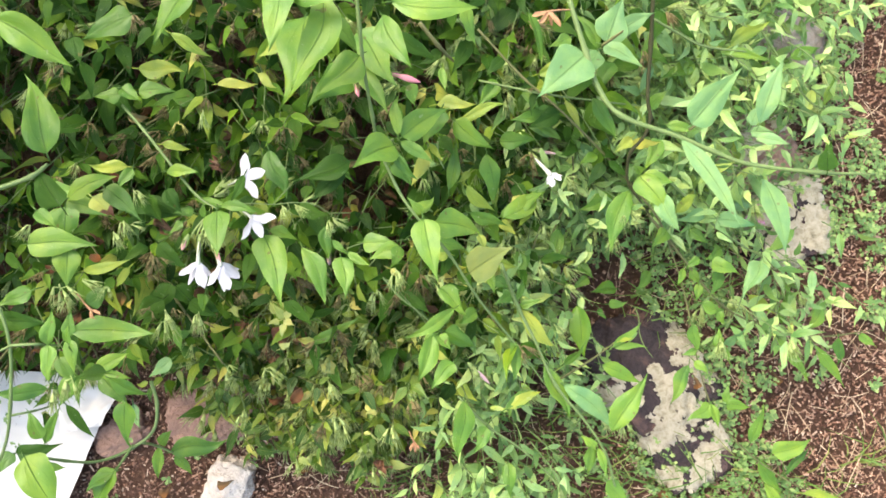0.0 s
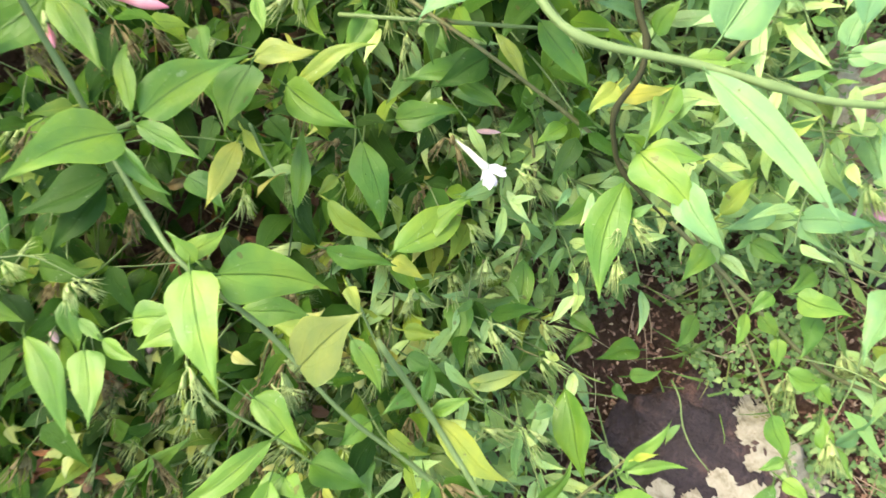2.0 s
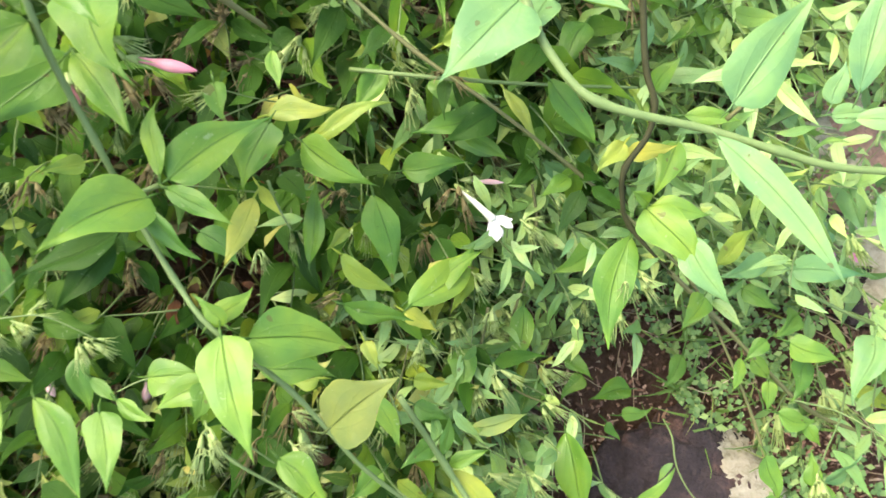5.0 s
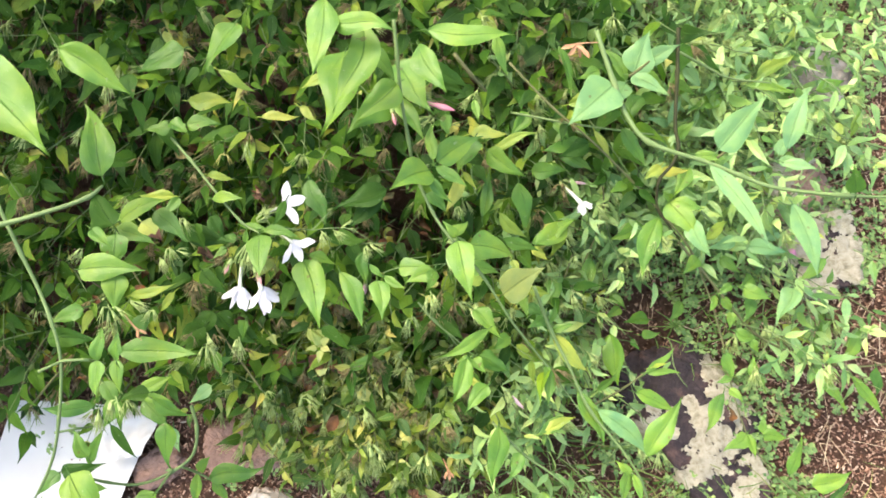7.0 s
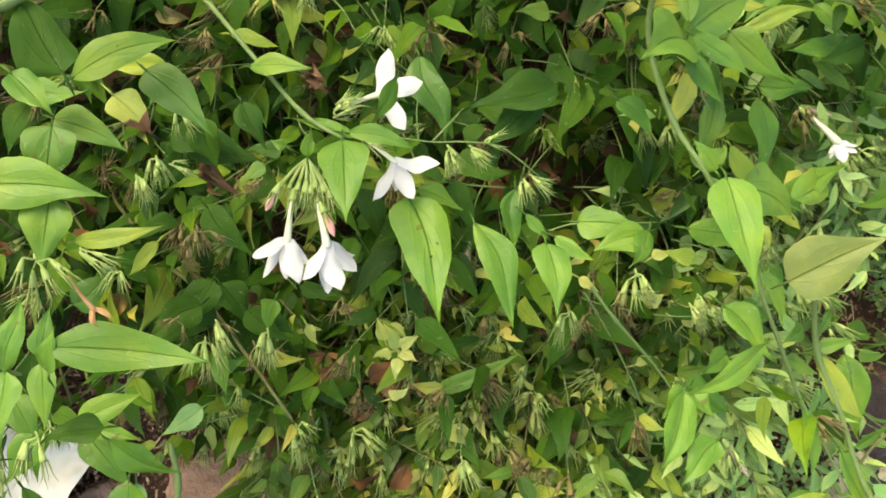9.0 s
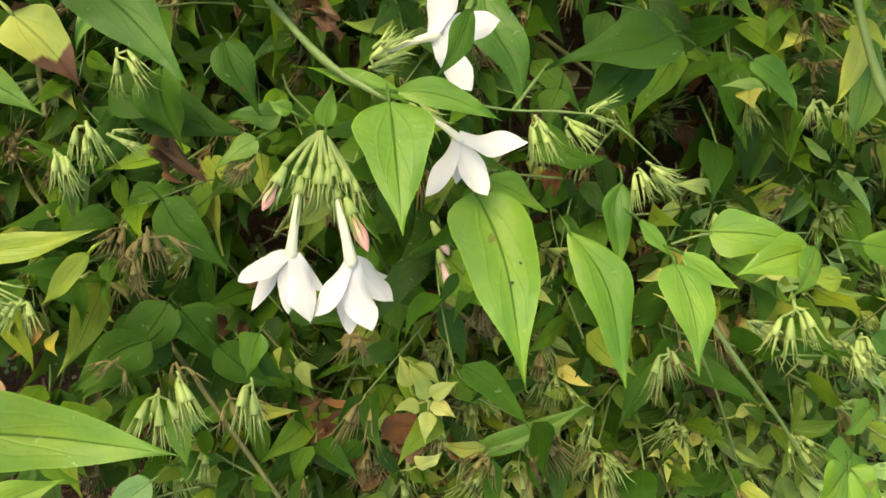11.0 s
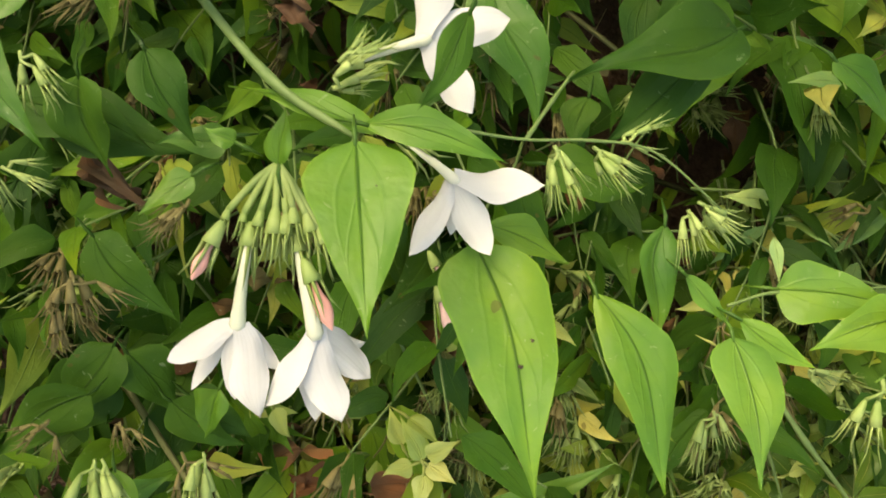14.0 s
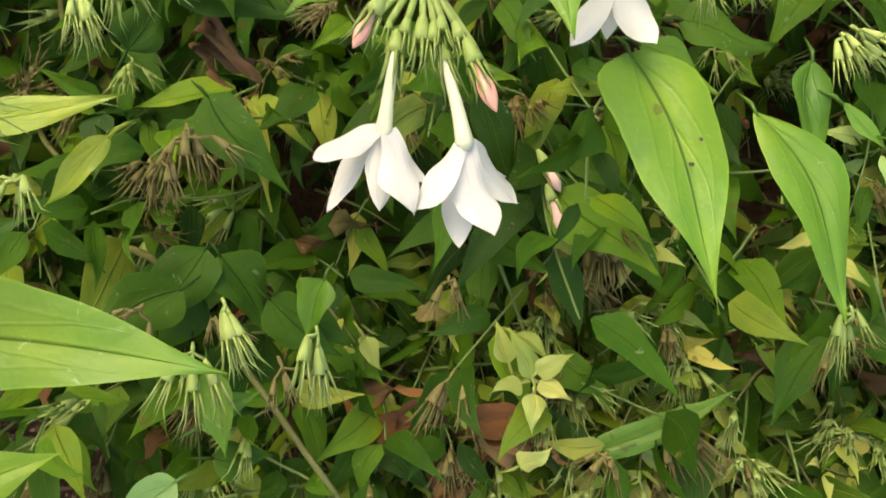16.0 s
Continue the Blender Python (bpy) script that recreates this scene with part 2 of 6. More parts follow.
c0 = n.ramp(n.noise(22.0, 6.0, 0.7), [(0.3, G(0.020, 0.010, 0.007)), (0.5, G(0.055, 0.028, 0.019)), (0.7, G(0.120, 0.065, 0.045))])
c1 = n.mix(n.math("MULTIPLY", n.noise(140.0, 4.0, 0.7), 0.8), c0, (0.15, 0.09, 0.062, 1))
SOIL = n.surface(c1, 0.95, n.bump(n.math("ADD", n.noise(70.0, 6.0, 0.7), n.noise(260.0, 4.0, 0.7)), 0.9, 0.006), spec=0.15)


def rock(name, stops, scale):
    n = Net(name)
    col = n.ramp(n.noise(scale, 7.0, 0.68, distort=0.4), stops)
    col = n.mix(n.math("MULTIPLY", n.noise(scale * 9, 3.0), 0.4), col, n.mix(1.0, col, (0.55, 0.5, 0.5, 1), "MULTIPLY"))
    return n.surface(col, 0.85, n.bump(n.math("ADD", n.noise(scale * 2.2, 7.0, 0.7), n.noise(scale * 14, 3.0)), 0.8, 0.005), spec=0.25)


ROCK_DARK = rock("stone_dark", [(0.3, G(0.022, 0.017, 0.019)), (0.50, G(0.044, 0.033, 0.035)), (0.62, G(0.120, 0.072, 0.062)), (0.85, G(0.17, 0.13, 0.115))], 26.0)
ROCK_PINK = rock("stone_pinkish", [(0.3, G(0.20, 0.125, 0.095)), (0.6, G(0.32, 0.20, 0.155)), (0.8, G(0.42, 0.31, 0.25))], 20.0)
ROCK_PALE = rock("stone_pale", [(0.3, G(0.22, 0.16, 0.12)), (0.5, G(0.42, 0.36, 0.30)), (0.75, G(0.58, 0.53, 0.47))], 24.0)
ROCK_WHITE = rock("stone_cream", [(0.3, G(0.42, 0.34, 0.27)), (0.5, G(0.62, 0.57, 0.50)), (0.75, G(0.70, 0.66, 0.60))], 22.0)
LICHEN = rock("lichen_crust", [(0.3, G(0.30, 0.25, 0.16)), (0.48, G(0.57, 0.52, 0.38)), (0.7, G(0.72, 0.67, 0.53))], 150.0)
PAPER = plain("white_paper", [(0.3, G(0.60, 0.585, 0.55)), (0.7, G(0.66, 0.645, 0.61))], 14.0, 0.6, 0.12, 0.15, 0.0008)
SPOT = plain("bite_dark", [(0.2, G(0.015, 0.012, 0.006)), (0.8, G(0.06, 0.04, 0.02))], 200.0, 0.8)


# ---- mesh helpers ----
class Heap:
    """Gathers vertices, faces and leaf coordinates into one mesh."""

    def __init__(self):
        self.v, self.f, self.uv = [], [], []

    def grid(self, pts, uvs, nu, nv):
        k = len(self.v)
        self.v += [tuple(p) for p in pts]
        for i in range(nu - 1):
            for j in range(nv - 1):
                q = (i * nv + j, i * nv + j + 1, (i + 1) * nv + j + 1, (i + 1) * nv + j)
                self.f.append(tuple(k + a for a in q))
                self.uv += [uvs[a] for a in q]

    def faces(self, pts, faces):
        k = len(self.v)
        self.v += [tuple(p) for p in pts]
        for f in faces:
            self.f.append(tuple(k + a for a in f))
            self.uv += [(0.5, 0.5)] * len(f)

    def mesh(self, name, material, smooth=True):
        me = bpy.data.meshes.new(name)
        me.from_pydata(self.v, [], self.f)
        layer = me.uv_layers.new(name="UVMap")
        layer.data.foreach_set("uv", np.array(self.uv, np.float32).ravel())
        me.polygons.foreach_set("use_smooth", [smooth] * len(me.polygons))
        me.materials.append(material)
        return me


def part(name, heap, material, parent, label="", kind="", smooth=True):
    ob = new(name, heap.mesh(name, material, smooth))
    ob.parent = parent
    return tagged(ob, label, kind=kind)


def thing(name, place, label, category, group="", kind=""):
    ob = new(name)
    ob.empty_display_size = 0.05
    ob.location = place
    return tagged(ob, label, category, group, kind)


OVATE = ([0, 0.035, 0.10, 0.21, 0.34, 0.50, 0.64, 0.77, 0.87, 0.94, 1], [0.10, 0.52, 0.87, 1.0, 0.95, 0.75, 0.505, 0.27, 0.12, 0.05, 0.0])
LANCE = ([0, 0.06, 0.16, 0.30, 0.45, 0.60, 0.74, 0.86, 0.94, 1], [0.08, 0.42, 0.78, 1.0, 0.95, 0.74, 0.46, 0.21, 0.075, 0.0])
PETALSHAPE = ([0, 0.10, 0.24, 0.40, 0.55, 0.70, 0.82, 0.91, 0.97, 1], [0.42, 0.55, 0.78, 0.95, 1.0, 0.92, 0.70, 0.43, 0.18, 0.02])


def blade(heap, base, tip, width, facing, rng, fold=0.3, curl=0.5, wave=0.06, shape=OVATE, nu=11, nv=5, twist=0.0, own=None):
    """One leaf or petal from its base to its tip: V-folded, curling away from the side it faces, with a wavy margin."""
    base, tip = Vector(base), Vector(tip)
    axis = tip - base
    L = axis.length
    axis.normalize()
    nrm = facing - axis * facing.dot(axis)
    if nrm.length < 1e-4:
        nrm = axis.orthogonal()
    nrm.normalize()
    across = nrm.cross(axis)
    ph = rng.uniform(0, 6.3)
    pts, uvs = [], []
    sag = curl * L * 0.25
    bulge, bow, lop = rng.uniform(0.02, 0.09), rng.gauss(0, 0.045) * L, rng.gauss(0, 0.07)
    hook = rng.gauss(0, 0.022) * L
    if own:
        bow, lop, hook = own[0] * L, own[1], own[2] * L
    for i in range(nu):
        u = i / (nu - 1)
        w = 0.5 * width * float(np.interp(u, *shape))
        lift = sag * (4 * u * (1 - u)) * 0.6
        tw = twist * u
        for j in range(nv):
            v = 2 * j / (nv - 1) - 1
            rise = fold * (v * v if shape is PETALSHAPE else abs(v)) * w + bulge * w * math.sin(3.1416 * abs(v)) - 0.3 * fold * w * v ** 4 + wave * width * math.sin(ph + 9 * u + (1.5 if v > 0 else 0)) * abs(v) ** 2 * 0.6
            w2 = w * (1 + (lop if v > 0 else -lop)) * (1 + 0.05 * math.sin(ph * 3 + 13 * u))
            a = math.cos(tw) * v * w2 - math.sin(tw) * rise + bow * math.sin(3.1416 * u) + hook * math.sin(6.2832 * u)
            b = math.sin(tw) * v * w + math.cos(tw) * rise
            pts.append(base + axis * (u * L) + across * a + nrm * (b + lift))
            uvs.append((u, v * 0.5 + 0.5))
    heap.grid(pts, uvs, nu, nv)


def smooth_line(points, steps=5):
    p = [Vector(a) for a in points]
    p = [p[0] * 2 - p[1]] + p + [p[-1] * 2 - p[-2]]
    out = []
    for i in range(1, len(p) - 2):
        for k in range(steps):
            t = k / steps
            a, b, c, d = p[i - 1:i + 3]
            out.append(0.5 * ((2 * b) + (c - a) * t + (2 * a - 5 * b + 4 * c - d) * t * t + (3 * b - a - 3 * c + d) * t ** 3))
    return out + [p[-2]]


def tube(heap, pts, radii, sides=7):
    ref = None
    rings = []
    for i, p in enumerate(pts):
        d = (pts[min(i + 1, len(pts) - 1)] - pts[max(i - 1, 0)]).normalized()
        ref = d.orthogonal() if ref is None else ref - d * ref.dot(d)
        ref.normalize()
        o = d.cross(ref)
        rings += [p + (ref * math.cos(6.2832 * k / sides) + o * math.sin(6.2832 * k / sides)) * radii[i] for k in range(sides)]
    faces = []
    for i in range(len(pts) - 1):
        for k in range(sides):
            faces.append((i * sides + k, i * sides + (k + 1) % sides, (i + 1) * sides + (k + 1) % sides, (i + 1) * sides + k))
    faces.append(tuple(range(sides))[::-1])
    faces.append(tuple((len(pts) - 1) * sides + k for k in range(sides)))
    heap.faces(rings, faces)


def spike(heap, a, b, r, sides=3):
    """A thin pointed hair or thread from a to b."""
    a, b = Vector(a), Vector(b)
    d = (b - a).normalized()
    o = d.orthogonal().normalized()
    q = d.cross(o)
    heap.faces([a + (o * math.cos(6.2832 * k / sides) + q * math.sin(6.2832 * k / sides)) * r for k in range(sides)] + [b], [(k, (k + 1) % sides, sides) for k in range(sides)])


# ---- ground ----
def build_ground():
    m = 85
    c = [0.12 * math.sinh(7.0 * (i / m)) for i in range(-m, m + 1)]
    h = Heap()
    pts = []
    for x in c:
        for y in c:
            near = max(0.0, 1 - max(abs(x), abs(y)) / 3)
            b = (noise.noise(Vector((x * 9, y * 9, 0))) * 0.004 + noise.noise(Vector((x * 40, y * 40, 4))) * 0.0025) * near
            pts.append((x, y, soil(x, y) + b - 0.006))
    k = len(c)
    h.grid(pts, [(0.5, 0.5)] * len(pts), k, k)
    me = h.mesh("ground", SOIL)
    me.flip_normals()
    tagged(new("ground", me), "brown bark mulch and soil on a gentle bank, darkened for shade between chips", "ground", kind="structure")


build_ground()


def stuff(name, heap, material, label, category, smooth=True):
    tagged(new(name, heap.mesh(name, material, smooth)), label, category, kind="stuff")


rng = random.Random(11)


def on_path(x, s):
    """How bare the mulch is: 1 on the path beyond the edging stones, less within the bed."""
    edge = 0.30 + 0.25 * min(s, 0.0)
    return 1.0 if x > edge else 0.45


def build_chips():
    h, hs = Heap(), Heap()
    for i in range(150000):
        x, s = rng.uniform(-0.62, 0.62), rng.uniform(-0.45, 0.42)
        if i % 4 == 0:
            x, s = rng.gauss(0.2, 0.75), rng.gauss(-0.1, 0.6)
        if rng.random() < ((x - 0.05) / 0.75) ** 4 + (s / 0.55) ** 4 - 0.15 and i % 4:
            continue
        if rng.random() > on_path(x, s) and not (x < 0.02 and s < -0.08) or (x < 0.04 and s > -0.05 and rng.random() < 0.95):
            continue
        L, w, t = rng.uniform(0.0018, 0.0048) * rng.choice((0.5, 0.7, 1.0, 1.8)), rng.uniform(0.0007, 0.0022), rng.uniform(0.0006, 0.0018)
        q = Euler((rng.gauss(0, 0.8), rng.gauss(0, 0.6), rng.uniform(0, 6.3))).to_matrix()
        o = bank(x, s, rng.uniform(0.0, 0.010) * (0.4 + abs(noise.noise(Vector((x * 60, s * 60, 1))))))
        k = rng.uniform(0.3, 1)
        pts = [(-L / 2, -w / 2 * k, 0), (L / 2, -w / 2, 0), (L / 2 * rng.uniform(0.7, 1), w / 2, 0), (-L / 2, w / 2 * k, 0), (-L / 2.3, 0, t), (L / 2.4, w * 0.1, t)]
        h.faces([o + BANK @ (q @ Vector(p)) for p in pts], [(0, 1, 5, 4), (1, 2, 5), (2, 3, 4, 5), (3, 0, 4)])
    stuff("bark_chips", h, CHIP, "loose reddish brown bark chips on the soil", "mulch", False)
    for i in range(2200):
        x, s = rng.uniform(-0.2, 0.6), rng.uniform(-0.45, 0.42)
        if rng.random() > on_path(x, s):
            continue
        L, a = rng.uniform(0.012, 0.04), rng.uniform(0, 6.3)
        p0 = Vector((x, s, rng.uniform(0.003, 0.010)))
        p1 = p0 + Vector((math.cos(a), math.sin(a), rng.uniform(-0.1, 0.15))) * L
        mid = (p0 + p1) / 2 + Vector((rng.gauss(0, 0.0015), rng.gauss(0, 0.0015), 0.002))
        r = rng.uniform(0.0002, 0.0005)
        tube(hs, smooth_line([bank(*p0), bank(*mid), bank(*p1)], 2), [r] * 5, 4)
    stuff("straw", hs, STRAW, "dry tan straw and root bits on the mulch", "straw")


def build_cover():
    """Low creeping plants with tiny paired leaves, and tufts of thin grass."""
    h, hg = Heap(), Heap()
    for i in range(15500):
        x, s = rng.uniform(0.02, 0.62), rng.uniform(-0.42, 0.42)
        if i % 3 == 0:
            x, s = rng.gauss(0.5, 0.5), rng.gauss(0.0, 0.6)
        if i % 3 and rng.random() < ((x - 0.15) / 0.5) ** 4 + (s / 0.45) ** 4 - 0.15:
            continue
        dense = 0.6 * noise.noise(Vector((x * 8, s * 8, 2))) + 0.6 * noise.noise(Vector((x * 31, s * 31, 6))) + 0.35 * math.exp(-((x - 0.26) / 0.09) ** 2) + (0.35 if s > 0.02 and x > 0.3 else 0) - (0.26 if s < 0.0 and x > 0.28 else 0)
        if dense < 0.07:
            continue
        top = rng.uniform(0.006, 0.026)
        c = Vector((x, s, top))
        lean = Vector((rng.gauss(0, 0.5), rng.gauss(0, 0.5), 1)).normalized()
        for k in range(rng.randint(4, 8)):
            a = k * 2.4 + rng.uniform(-0.4, 0.4)
            d = Vector((math.cos(a), math.sin(a), rng.uniform(-0.2, 0.5)))
            L = rng.uniform(0.0025, 0.0062)
            p0 = c - lean * 0.002 * k
            p1 = p0 + d * L
            o = Vector((-math.sin(a), math.cos(a), 0)) * L * 0.38
            m = p0 + d * L * 0.55
            h.faces([bank(*p0), bank(*(m + o)), bank(*p1), bank(*(m - o)), bank(*(m - Vector((0, 0, L * 0.12))))], [(0, 1, 4), (1, 2, 4), (2, 3, 4), (3, 0, 4)])
    stuff("ground_cover", h, COVER, "low creeping green plants with tiny leaves", "ground cover")
    for i in range(4600):
        x, s = rng.uniform(-0.05, 0.6), rng.uniform(-0.42, 0.3)
        if ((x - 0.207) / 0.06) ** 2 + ((s + 0.122) / 0.055) ** 2 < 1:
            continue
        if noise.noise(Vector((x * 6, s * 6, 9))) + (0.3 if s < -0.10 and x < 0.24 else -0.12) + (0.5 if s < -0.13 and x < 0.19 else 0) < 0.12:
            continue
        a = rng.uniform(0, 6.3)
        L = rng.uniform(0.016, 0.055)
        d = Vector((math.cos(a), math.sin(a) * 0.8 + 0.25, 0))
        p = [Vector((x, s, 0)) + d * L * f + Vector((0, 0, L * g)) for f, g in ((0, 0), (0.22, 0.4), (0.6, 0.6), (1.0, 0.45))]
        w = Vector((-d.y, d.x, 0)) * rng.uniform(0.0007, 0.0014)
        pts = []
        for k, q in enumerate(p):
            ww = w * (1 - k / 3.2)
            pts += [bank(*(q - ww)), bank(*(q + ww))]
        hg.faces(pts, [(2 * k, 2 * k + 1, 2 * k + 3, 2 * k + 2) for k in range(3)])
    stuff("grass", hg, GRASS, "sparse thin green grass blades in the mulch", "grass")


build_chips()
build_cover()


# ---- edging stones ----
def patches(heap):
    """The separate patches of a heap, leaving out specks."""
    boss = list(range(len(heap.v)))

    def top(i):
        while boss[i] != i:
            boss[i] = boss[boss[i]]
            i = boss[i]
        return i

    for f in heap.f:
        for a in f[1:]:
            boss[top(a)] = top(f[0])
    sets = {}
    for f in heap.f:
        sets.setdefault(top(f[0]), []).append(f)
    for faces in sets.values():
        if len(faces) >= 14:
            keep = sorted({a for f in faces for a in f})
            at = {a: i for i, a in enumerate(keep)}
            h = Heap()
            h.faces([heap.v[a] for a in keep], [tuple(at[a] for a in f) for f in faces])
            yield h


def stone(name, x, s, size, turn, material, label, crust=0.0, seed=1, lift=0.0, bare=None):
    """A weathered stone bedded in the soil; crust: how much of it lichen covers."""
    bm = bmesh.new()
    bmesh.ops.create_icosphere(bm, subdivisions=6 if crust else 5, radius=1.0)
    off = Vector((seed * 3.7, seed * 1.3, 0))
    for v in bm.verts:
        d = v.co.copy()
        k = max(abs(d.x), abs(d.y), abs(d.z) * 1.1)
        d = d.lerp(d / k, 0.45)
        r = 1 + 0.22 * noise.noise(d * 1.6 + off) + 0.10 * noise.noise(d * 4 + off) + 0.035 * noise.noise(d * 11 + off)
        v.co = Vector((d.x * size[0], d.y * size[1], d.z * size[2])) * r
    me = bpy.data.meshes.new(name)
    ob = thing(name, bank(x, s, lift), label, "stone", "edging stones")
    ob.rotation_euler = (BANK @ Euler((0, 0, radians(turn))).to_matrix()).to_euler()
    crusts = Heap()
    if crust:
        bm.normal_update()
        bm.verts.index_update()
        used, pts, faces = {}, [], []
        own = random.Random(seed)
        rosettes = []
        for k in range(int(crust * 46)):
            w, q = own.uniform(0, 6.3), math.sqrt(own.random())
            c = Vector((math.cos(w) * q * size[0], math.sin(w) * q * size[1], 0))
            at = Euler((0, 0, radians(turn))).to_matrix() @ c
            if not bare or math.hypot(at.x + x - bare[0], at.y + s - bare[1]) > bare[2]:
                rosettes.append((c, own.choice((0.0035, 0.006, 0.008, 0.013)) * own.uniform(0.8, 1.15)))
        for f in bm.faces:
            c = f.calc_center_median()
            flat = Vector((c.x, c.y, 0))
            e = max(r * (1 + 0.45 * noise.noise(c * 120 + off) + 0.3 * noise.noise(c * 320)) - (flat - p).length for p, r in rosettes)
            if c.z > 0.0 and e > 0 and noise.noise(c * 210 + off) > -0.62:
                for v in f.verts:
                    if v.index not in used:
                        used[v.index] = len(pts)
                        pts.append(v.co + v.normal * (0.0014 + 0.0016 * noise.noise(v.co * 400)))
                faces.append([used[v.index] for v in f.verts])
        crusts.faces(pts, faces)
    bm.to_mesh(me)
    me.materials.append(material)
    me.polygons.foreach_set("use_smooth", [True] * len(me.polygons))
    bm.free()
    body = new("boulder", me)
    body.parent = ob
    for patch in patches(crusts):
        part("lichen_patch", patch, LICHEN, ob, "pale grey crusty lichen")


stone("stone", 0.212, -0.112, (0.066, 0.050, 0.030), -50, ROCK_DARK, "dark purplish grey edging stone with pale lichen, in mulch", 1.2, 1, bare=(0.180, -0.050, 0.052))
stone("stone", 0.240, -0.168, (0.042, 0.050, 0.024), 20, ROCK_DARK, "dark grey edging stone with pale lichen, in mulch", 0.7, 2)
stone("stone", 0.338, 0.040, (0.044, 0.040, 0.024), 10, ROCK_DARK, "dark edging stone half covered in pale lichen", 1.3, 3)
stone("stone", 0.306, 0.104, (0.044, 0.038, 0.022), 40, ROCK_PINK, "pinkish brown edging stone among green shoots", 0.25, 4)
stone("stone", 0.345, 0.214, (0.034, 0.027, 0.020), -30, ROCK_PALE, "pale edging stone with dark stains in mulch", 0.0, 5)
stone("stone", -0.214, -0.148, (0.046, 0.030, 0.022), 15, ROCK_PINK, "pinkish brown stone under the bush", 0.0, 6)
stone("stone", -0.198, -0.218, (0.022, 0.025, 0.022), -20, ROCK_WHITE, "pale cream stone in bark mulch", 0.0, 7)
stone("stone", -0.306, -0.172, (0.026, 0.018, 0.015), 30, ROCK_PINK, "small pinkish stone beside the white paper", 0.0, 8)


# ---- paper ----
def paper(corners, seed, label, lift):
    h = Heap()
    a, b, c, d = (Vector((*p, 0)) for p in corners)
    nu = nv = 22
    pts, low = [], []
    for i in range(nu):
        for j in range(nv):
            u, v = i / (nu - 1), j / (nv - 1)
            p = (a * (1 - u) + b * u) * (1 - v) + (d * (1 - u) + c * u) * v
            z = lift + 0.012 * noise.noise(Vector((u * 1.6, v * 1.6, seed))) + 0.010 * abs(u - 0.42 - 0.2 * v) + 0.003 * noise.noise(Vector((u * 6, v * 6, seed)))
            pts.append(bank(p.x, p.y, z))
            low.append(bank(p.x, p.y, z - 0.0005))
    uv = [(0.5, 0.5)] * len(pts)
    h.grid(pts, uv, nu, nv)
    h.grid(low, uv, nu, nv)
    tagged(new("paper_sheet", h.mesh("paper_sheet", PAPER)), label, "paper", "sheets of paper")


paper([(-0.452, -0.108), (-0.305, -0.114), (-0.351, -0.24), (-0.494, -0.242)], 1, "white creased sheet of paper lying on the mulch", 0.012)
paper([(-0.36, -0.124), (-0.289, -0.118), (-0.312, -0.158), (-0.346, -0.164)], 5, "white folded paper corner under the bush", 0.034)


# ---- what has fallen ----
def fallen(name, x, s, h, size, turn, material, label, category):
    """A single petal or dead leaf lying where it fell."""
    heap = Heap()
    d = Vector((math.cos(radians(turn)), math.sin(radians(turn)), 0.06)) * size
    blade(heap, BANK @ (-d / 2), BANK @ (d / 2), size * 0.55, OFF, rng, 0.35, 0.9, 0.22, OVATE, 10, 7, 0.5)
    ob = new(name, heap.mesh(name, material))
    ob.location = bank(x, s, h)
    tagged(ob, label, category, name.replace("_", " ") + "s on the ground")


PINK = plain("petal_pink", [(0.2, G(0.55, 0.16, 0.34)), (0.8, G(0.62, 0.30, 0.44))], 90.0, 0.6, 0.2)
fallen("fallen_petal", 0.303, 0.051, 0.030, 0.011, 30, PINK, "small pink fallen petal on an edging stone", "petal")
fallen("fallen_petal", 0.309, 0.037, 0.030, 0.010, -40, PINK, "small pink fallen petal on an edging stone", "petal")
fallen("fallen_petal", 0.296, 0.043, 0.028, 0.009, 80, PINK, "small pink fallen petal on an edging stone", "petal")
fallen("fallen_leaf", -0.193, -0.211, 0.034, 0.017, 20, LEAF["dead"], "curled tan dead leaf on a cream stone", "dead leaf")
fallen("fallen_leaf", 0.221, -0.217, 0.014, 0.018, 70, LEAF["dead"], "curled tan dead leaf among grass and mulch", "dead leaf")
fallen("fallen_leaf", 0.245, -0.112, 0.036, 0.014, 100, LEAF["dead"], "reddish brown dead leaf on a dark stone", "dead leaf")
fallen("fallen_leaf", -0.125, -0.202, 0.008, 0.018, -30, LEAF["dead"], "curled brown dead leaf on bark mulch", "dead leaf")
fallen("fallen_leaf", -0.259, -0.225, 0.008, 0.016, 50, LEAF["dead"], "curled brown dead leaf on bark mulch", "dead leaf")
fallen("fallen_leaf", 0.360, -0.020, 0.010, 0.018, 15, LEAF["dead"], "curled brown dead leaf on bark mulch", "dead leaf")
fallen("fallen_leaf", 0.328, -0.111, 0.010, 0.016, 120, LEAF["dead"], "curled brown dead leaf on bark mulch", "dead leaf")


# ---- the jasmine ----
FOOT = bank(-0.25, 0.12, 0.0)
bush = thing("jasmine_bush", FOOT, "sprawling green jasmine bush with white flowers over mulch", "shrub")
rng = random.Random(5)
TOWARDS = Vector((0.0, -0.34, 0.94))


def loc(p):
    """A place of the bank, seen from the foot of the bush."""
    return bank(*p) - FOOT


SHOWN = {"g": "", "d": "dark green leaf with shade in its colour", "l": "young bright green leaf", "p": "pale green leaf", "y": "yellowing leaf", "o": "dull olive leaf", "b": "yellow leaf with a withered brown tip", "x": "crumpled brown dead leaf", "e": "small pale cream yellow leaf"}


